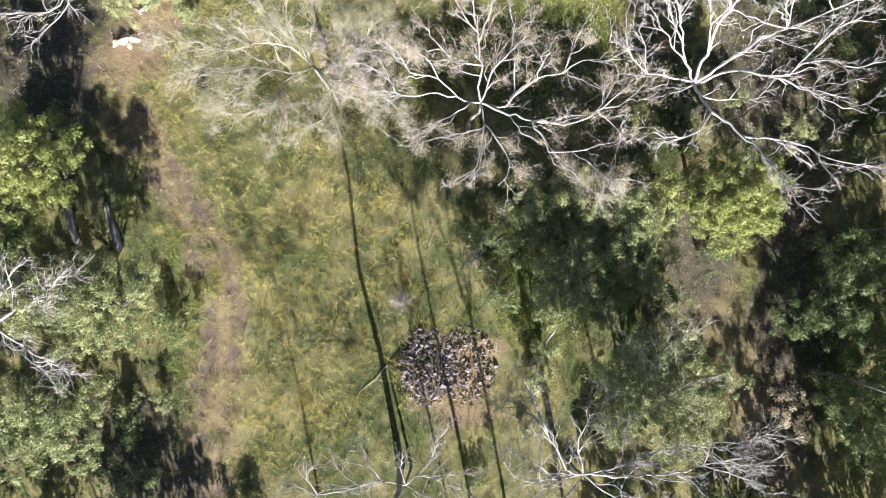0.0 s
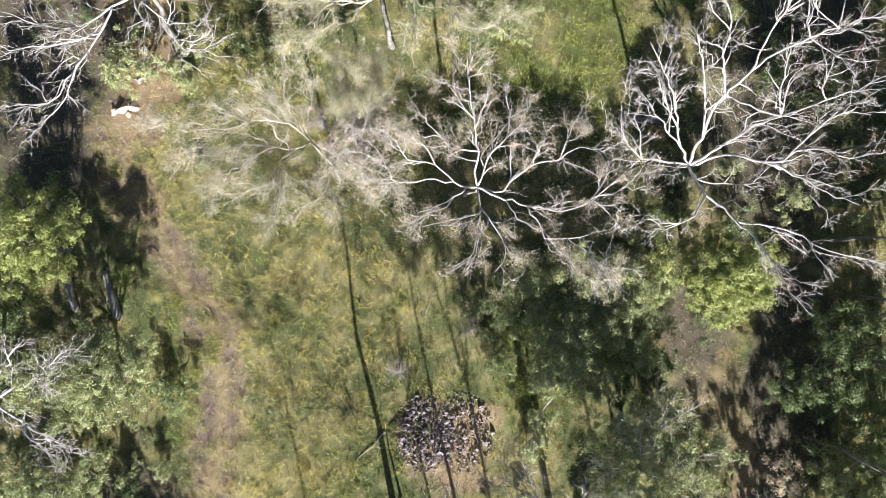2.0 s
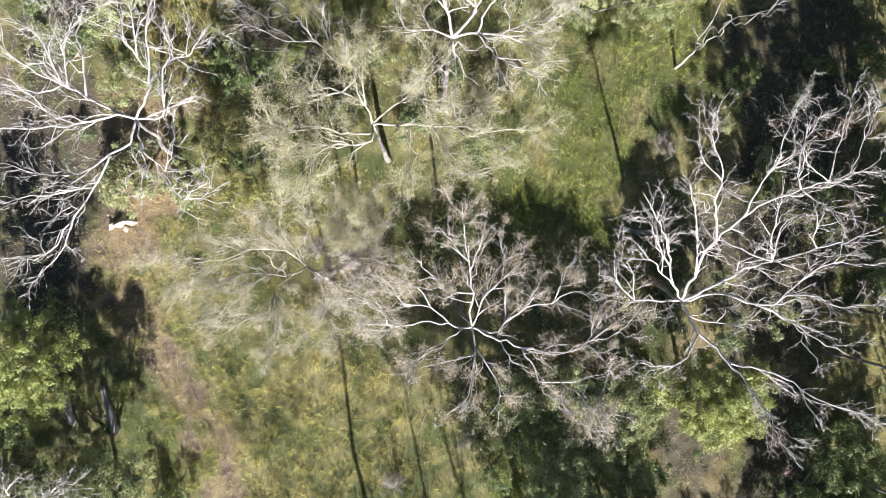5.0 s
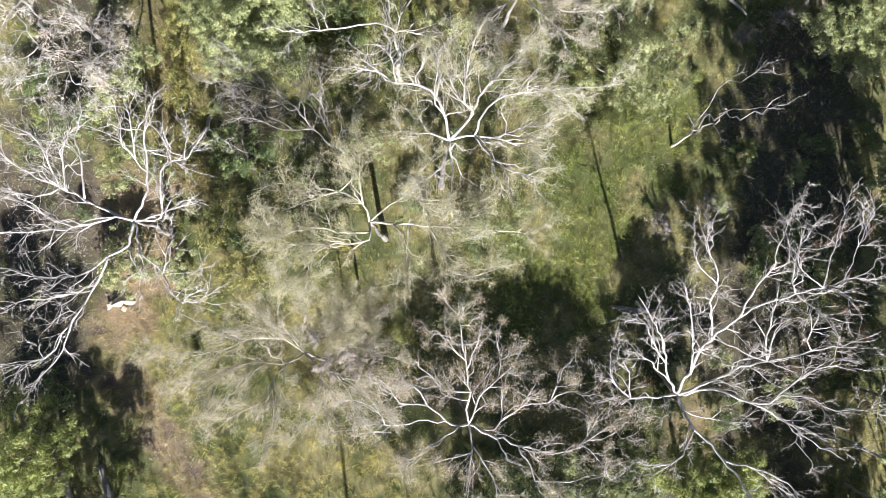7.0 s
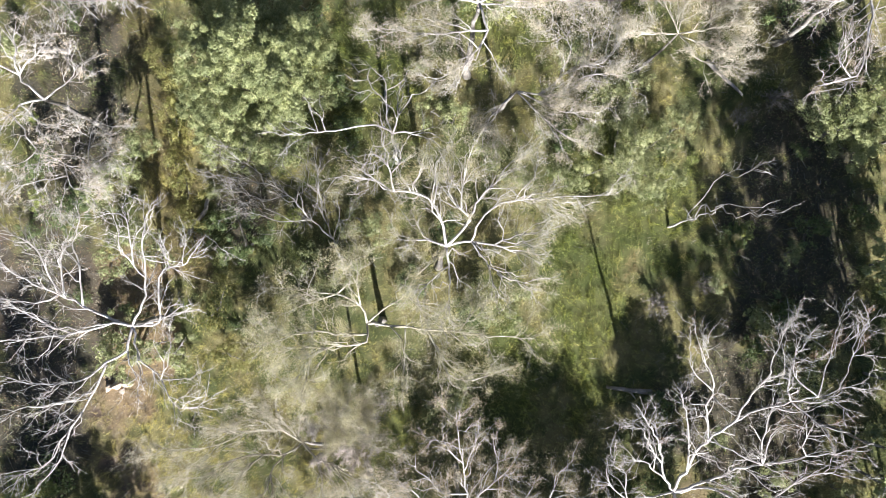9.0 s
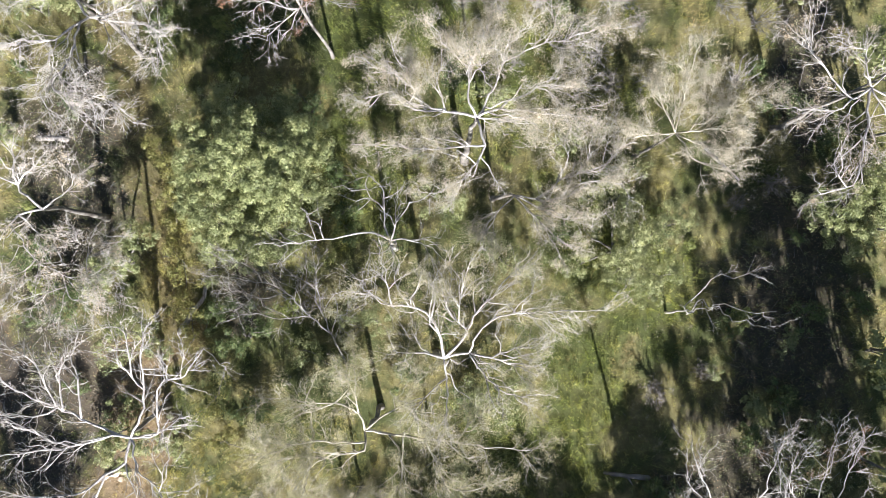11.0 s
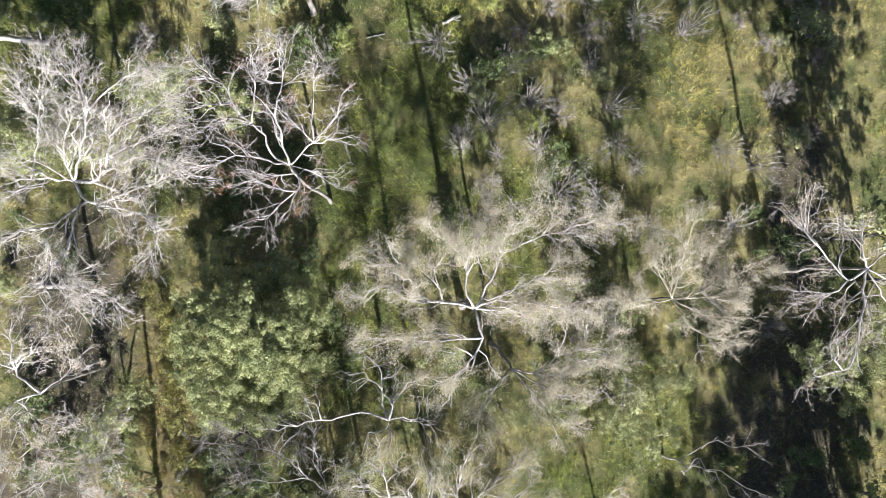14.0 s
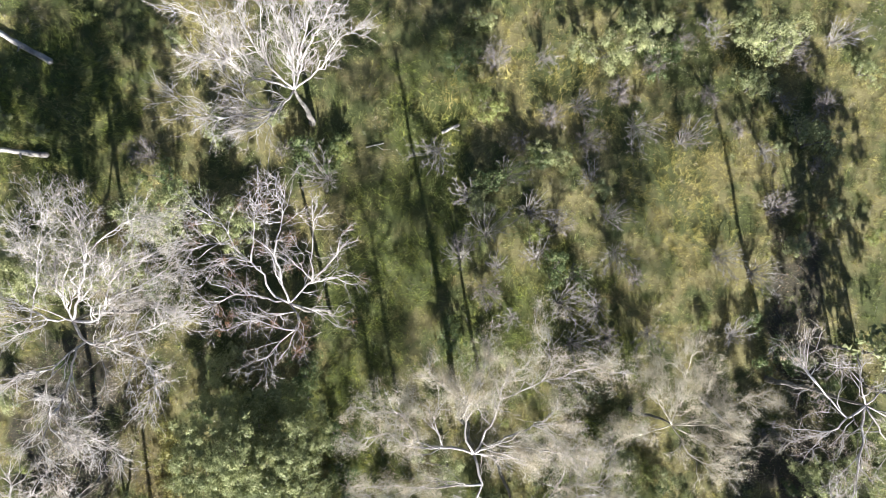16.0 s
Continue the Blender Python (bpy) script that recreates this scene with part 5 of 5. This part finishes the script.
BUSHES += [
    (-18.4, 38.4, [(0, 0, 0.6, 0.9), (0.5, -1.2, 0.5, 0.8), (-0.6, 1.0, 0.5, 0.7)], "low yellow-olive bush in a dry strip", LEAF_YELLOW),
    (-17.6, 34.6, [(0, 0, 0.6, 0.9), (0.3, -1.3, 0.6, 0.9), (-0.5, 1.2, 0.5, 0.8)], "low rusty yellow bush in a dry strip", LEAF_YELLOW),
    (-16.9, 30.4, [(0, 0, 0.8, 1.0), (0.4, -1.2, 0.7, 0.9), (-0.6, 1.0, 0.6, 0.8)], "dense yellow-olive bush in a dry strip", LEAF_YELLOW),
    (-16.2, 26.4, [(0, 0, 0.9, 1.0), (0.2, -1.4, 0.8, 0.9), (-0.8, 0.9, 0.6, 0.8)], "dense yellow-olive bush by a fallen limb", LEAF_YELLOW),
    (-14.4, 21.0, [(0, 0, 0.9, 1.0), (0.6, 1.4, 0.8, 0.9), (-0.8, -0.9, 0.6, 0.8)], "rusty yellow bush beside white limbs", LEAF_YELLOW),
    (-12.6, 17.2, [(0, 0, 0.8, 1.0), (1.4, 0.5, 0.7, 0.9), (-1.2, 0.6, 0.6, 0.8)], "low rusty yellow bush in dry grass", LEAF_YELLOW)]
for x, y, lobes, label, leaf in BUSHES:
    leafy_tree("leafy_bush", (x, y), lobes, label, leaf, 0.75, thick=0.06, category="bush", per=100)


def meadow(x, y):
    """Open grass, where no bush grows."""
    m = np.maximum(band(x, y, TRACK_WEST, 2.6), band(x, y, TRACK_NORTH, 2.0))
    for s in ((-6.5, -3, 10, 15), (-9, 14.5, 8, 5.5), (11.8, 19, 2.6, 6), (17, 27.5, 3.6, 4.6), (-0.5, 54, 3.0, 13), (21.4, 56, 3.6, 7), (-3.5, 46, 2.4, 7), (-20.5, 13.5, 3.2, 3.2), (16, 47, 4, 6), (12, 12, 3, 4), (10, 63, 8, 4.5)):
        m = np.maximum(m, patch(x, y, *s, 0, 0.3))
    return m


def understory(count):
    kinds = []
    for leaf, label in ((LEAF_OLIVE, "low grey-green bush in the undergrowth"), (LEAF_DARK, "low dark green bush in the undergrowth"), (LEAF_PALE, "low pale green bush in the undergrowth"),
                        (LEAF_BRIGHT, "low fresh green bush in the undergrowth"), (LEAF_DARK, "low dark green bush in the undergrowth")):
        lobes = [(rng.uniform(-0.8, 0.8), rng.uniform(-0.8, 0.8), rng.uniform(0.5, 1.0), rng.uniform(0.5, 0.85)) for _ in range(4)]
        kinds.append([leafy_tree("understory_bush", (0, 0), lobes, label, leaf, 0.55, 0.062, thick=0.04, clump=0.34, category="bush", group="undergrowth bushes", per=60), True])
    placed = 0
    while placed < count:
        x, y = rng.uniform(-33, 35), rng.uniform(-19, 68)
        if meadow(np.array([x]), np.array([y]))[0] > 0.2:
            continue
        kind = kinds[placed % len(kinds)]
        m = Matrix.Translation((x, y, 0)) @ Matrix.Rotation(rng.uniform(0, 6.28), 4, "Z") @ Matrix.Scale(rng.uniform(0.55, 1.35), 4)
        if kind[1]:
            kind[0].matrix_basis, kind[1] = m, False
        else:
            copy_thing(kind[0], m)
        placed += 1


understory(190)


def log(name, a, b, r0, r1, label, wood=DEADWOOD, bend=0.06):
    """A fallen trunk lying on the ground, with a broken stub and a splintered end."""
    root = new(name)
    root.location = (*a, 0)
    tagged(root, label, "log")
    d = np.array([b[0] - a[0], b[1] - a[1], 0.0])
    n = max(8, int(np.linalg.norm(d) * 3))
    line = wander(np.array([0, 0, r0 * 0.75]), d + np.array([0, 0, r1 * 0.75]), n, bend)
    line[:, 2] = np.linspace(r0 * 0.75, r1 * 0.75, n)
    t = Tubes()
    t.add(line, np.linspace(r0, r1, n) * rng.uniform(0.88, 1.1, n), 10)
    piece("stem", t.mesh("stem", wood), root)
    t = Tubes()
    side = unit(np.cross(d, [0, 0, 1.0]))
    p = line[n // 2]
    t.add(wander(p, p + side * 0.5 + unit(d) * 0.4 + np.array([0, 0, 0.35]), 4, 0.1), np.linspace(r1 * 0.5, 0.02, 4), 6)
    piece("stub", t.mesh("stub", wood), root)


log("fallen_log", (-22.9, 3.9), (-21.9, 0.7), 0.2, 0.34, "grey weathered log beside the leafy tree", BARK_GREY)
log("fallen_log", (-25.6, 3.6), (-24.9, 1.2), 0.3, 0.22, "dark grey log under the leafy tree", BARK_GREY)
log("fallen_log", (13.7, 15.1), (17.0, 14.7), 0.12, 0.2, "grey fallen log at the edge of shade", BARK_GREY)
log("fallen_log", (-27.4, 39.6), (-25.3, 39.5), 0.22, 0.2, "short grey log in dark shade", BARK_GREY)
log("fallen_log", (2.0, 59.0), (3.3, 59.6), 0.13, 0.1, "short pale log in the clearing", BARK_PALE)
log("fallen_log", (21.3, 39.2), (24.0, 36.7), 0.15, 0.09, "long grey fallen trunk by a brushy tree", DEADWOOD)
log("fallen_log", (-31.0, 66.6), (-26.5, 64.0), 0.16, 0.24, "grey fallen trunk in long shade", DEADWOOD)
log("fallen_log", (-31.0, 57.6), (-26.7, 57.2), 0.16, 0.22, "grey fallen trunk in long shade", DEADWOOD)
log("fallen_log", (-15.2, 28.9), (-17.2, 25.5), 0.13, 0.2, "curved grey-brown fallen limb in dry grass", DEADWOOD, 0.25)
log("fallen_branch", (-5.2, -9.6), (-3.1, -7.6), 0.02, 0.04, "thin white fallen branch in the grass", BARK_PALE, 0.2)
log("fallen_branch", (-3.6, 57.9), (-2.3, 58.2), 0.05, 0.04, "short pale stick in the grass", BARK_PALE)


def stone_mesh(name, r, mat):
    """An angular broken stone: the hull of a few scattered corners."""
    bm = bmesh.new()
    for p in unit(rng.normal(0, 1, (11, 3))):
        bm.verts.new(p * r * rng.uniform(0.75, 1.25))
    bmesh.ops.convex_hull(bm, input=bm.verts)
    bmesh.ops.delete(bm, geom=[v for v in bm.verts if not v.link_faces], context="VERTS")
    for v in bm.verts:
        v.co.z *= 0.6
    me = bpy.data.meshes.new(name)
    bm.to_mesh(me)
    bm.free()
    me.materials.append(mat)
    return me


STONE = bark("purple_grey_stone", (0.13, 0.105, 0.105), (0.26, 0.215, 0.215), (0.42, 0.365, 0.365), 0.8)
SANDSTONE = bark("pale_sandstone", (0.30, 0.225, 0.17), (0.46, 0.375, 0.30), (0.58, 0.50, 0.43), 0.9)


def rubble_heap():
    root = new("stone_heap")
    root.location = (0.6, -7.6, 0)
    tagged(root, "low heap of purple-grey broken stones on grass", "stones")
    kinds = [stone_mesh("stone", r, STONE) for r in (0.08, 0.12, 0.16, 0.2, 0.13)]
    for k in range(300):
        a, d = rng.uniform(0, 2 * math.pi), math.sqrt(rng.random())
        x, y = -0.9 + 1.9 * d * math.cos(a), 2.8 * d * math.sin(a)
        if rng.random() < 0.25:
            x += 3.0
        ob = piece("stone", kinds[k % 5], root)
        ob.location = (x, y, 0.05 + 0.28 * max(0, 1 - d * d) * rng.uniform(0.3, 1.1))
        ob.rotation_euler = rng.uniform(-0.9, 0.9, 3) + np.array([0, 0, a * 3])
        ob.scale = rng.uniform(0.5, 1.15, 3)
    n = 900
    a, d = rng.uniform(0, 2 * math.pi, n), np.sqrt(rng.random(n))
    c = np.c_[-0.9 + 2.1 * d * np.cos(a) + 2.8 * (rng.random(n) < 0.35), 2.9 * d * np.sin(a), 0.03 + 0.2 * (1 - d * d) * rng.uniform(0.2, 1, n)]
    corner = np.array([(1, 0, 0), (-1, 0, 0), (0, 1, 0), (0, -1, 0), (0, 0, 1), (0, 0, -1)], float)
    v = c[:, None] + corner[None] * (rng.uniform(0.04, 0.11, (n, 1, 1)) * rng.uniform(0.6, 1.3, (n, 6, 1))) + rng.normal(0, 0.02, (n, 6, 3))
    face = np.array([(0, 2, 4), (2, 1, 4), (1, 3, 4), (3, 0, 4), (2, 0, 5), (1, 2, 5), (3, 1, 5), (0, 3, 5)])
    piece("rubble", raw_mesh("rubble", v.reshape(-1, 3), [(np.arange(n)[:, None, None] * 6 + face[None]).reshape(-1, 3)], STONE, False), root, kind="stuff")


rubble_heap()
for x, y, r in ((-21.8, 15.6, 0.62), (-21.0, 15.5, 0.48), (-22.4, 15.2, 0.36), (-21.4, 15.0, 0.26)):
    ob = tagged(new("rock", stone_mesh("rock", r, SANDSTONE)), "pale sandstone rock half sunk in dry litter", "rock", "rocks by the track")
    ob.location = (x, y, 0.04)


def build_litter(count):
    """Fallen leaves, bark scraps and short sticks on the bare places."""
    x, y = rng.uniform(-36, 38, count), rng.uniform(-22, 74, count)
    track, rut, north, litter, dark, lush, straw = ground_masks(x, y)
    sel = rng.random(count) < 0.06 + 0.8 * np.maximum.reduce([0.8 * track, litter, dark * 0.8, north * 0.6])
    x, y = x[sel], y[sel]
    p = np.c_[x, y, ground_z(x, y) + 0.03]
    n = len(p)
    v, tri = leaf_blades(p, rng.uniform(0.02, 0.06, n), 1.4)
    me = raw_mesh("leaf_litter", v, [tri], LITTER_MAT, False)
    tagged(new("leaf_litter", me), "brown and tan fallen leaves and bark scraps", "leaf litter", kind="stuff")
    k = n // 9
    way = np.c_[rng.normal(0, 1, (k, 2)), rng.normal(0, 0.12, k)]
    v, t3 = spikes(p[:k] + np.array([0, 0, 0.03]), way, rng.uniform(0.25, 1.3, k), rng.uniform(0.008, 0.02, k))
    me = raw_mesh("fallen_sticks", v, [t3], TWIG_GREY)
    tagged(new("fallen_sticks", me), "grey and brown fallen sticks scattered on the ground", "sticks", kind="stuff")


LITTER_MAT = leafy_mat("fallen_leaves", [(0.11, 0.07, 0.05), (0.27, 0.175, 0.11), (0.48, 0.36, 0.24), (0.36, 0.21, 0.11)], 0.15, 0.8)
build_litter(190000)


def build_weeds(count, mat, seed, where, label):
    x, y = rng.uniform(-36, 38, count), rng.uniform(-22, 74, count)
    masks = ground_masks(x, y)
    want = np.clip(where(*masks) + 1.2 * (smooth_noise(x, y, 2.5, seed) - 0.55), 0, 1) * (1 - 0.5 * masks[0])
    sel = rng.random(count) < want
    x, y = x[sel], y[sel]
    n, per = len(x), 26
    size = rng.uniform(0.12, 0.36, (n, 1, 1))
    c = np.c_[x, y, ground_z(x, y) + 0.12]
    p = (c[:, None] + rng.normal(0, 0.7, (n, per, 3)) * size * np.array([1, 1, 0.55])).reshape(-1, 3)
    p[:, 2] = np.maximum(p[:, 2], 0.03)
    v, tri = leaf_blades(p, rng.uniform(0.022, 0.05, len(p)))
    tagged(new("weeds", raw_mesh("weeds", v, [tri], mat, False)), label, "weeds", kind="stuff")


build_weeds(11000, LEAF_BRIGHT, 31, lambda track, rut, north, litter, dark, lush, straw: 0.15 + 0.5 * lush - 0.5 * straw, "fresh green low weeds among the grass")
build_weeds(12000, LEAF_PALE, 33, lambda track, rut, north, litter, dark, lush, straw: 0.2 + 0.2 * lush - 0.2 * straw, "pale soft herbs scattered in the grass")
build_weeds(15000, LEAF_CREAM, 34, lambda track, rut, north, litter, dark, lush, straw: 0.12 + 0.25 * track + 0.3 * litter - 0.3 * lush, "cream dry seed heads and dead herbs in the grass")
build_weeds(10000, LEAF_OLIVE, 32, lambda track, rut, north, litter, dark, lush, straw: 0.1 + 0.35 * dark + 0.2 * lush - 0.5 * straw, "dull green low weeds in the shade")
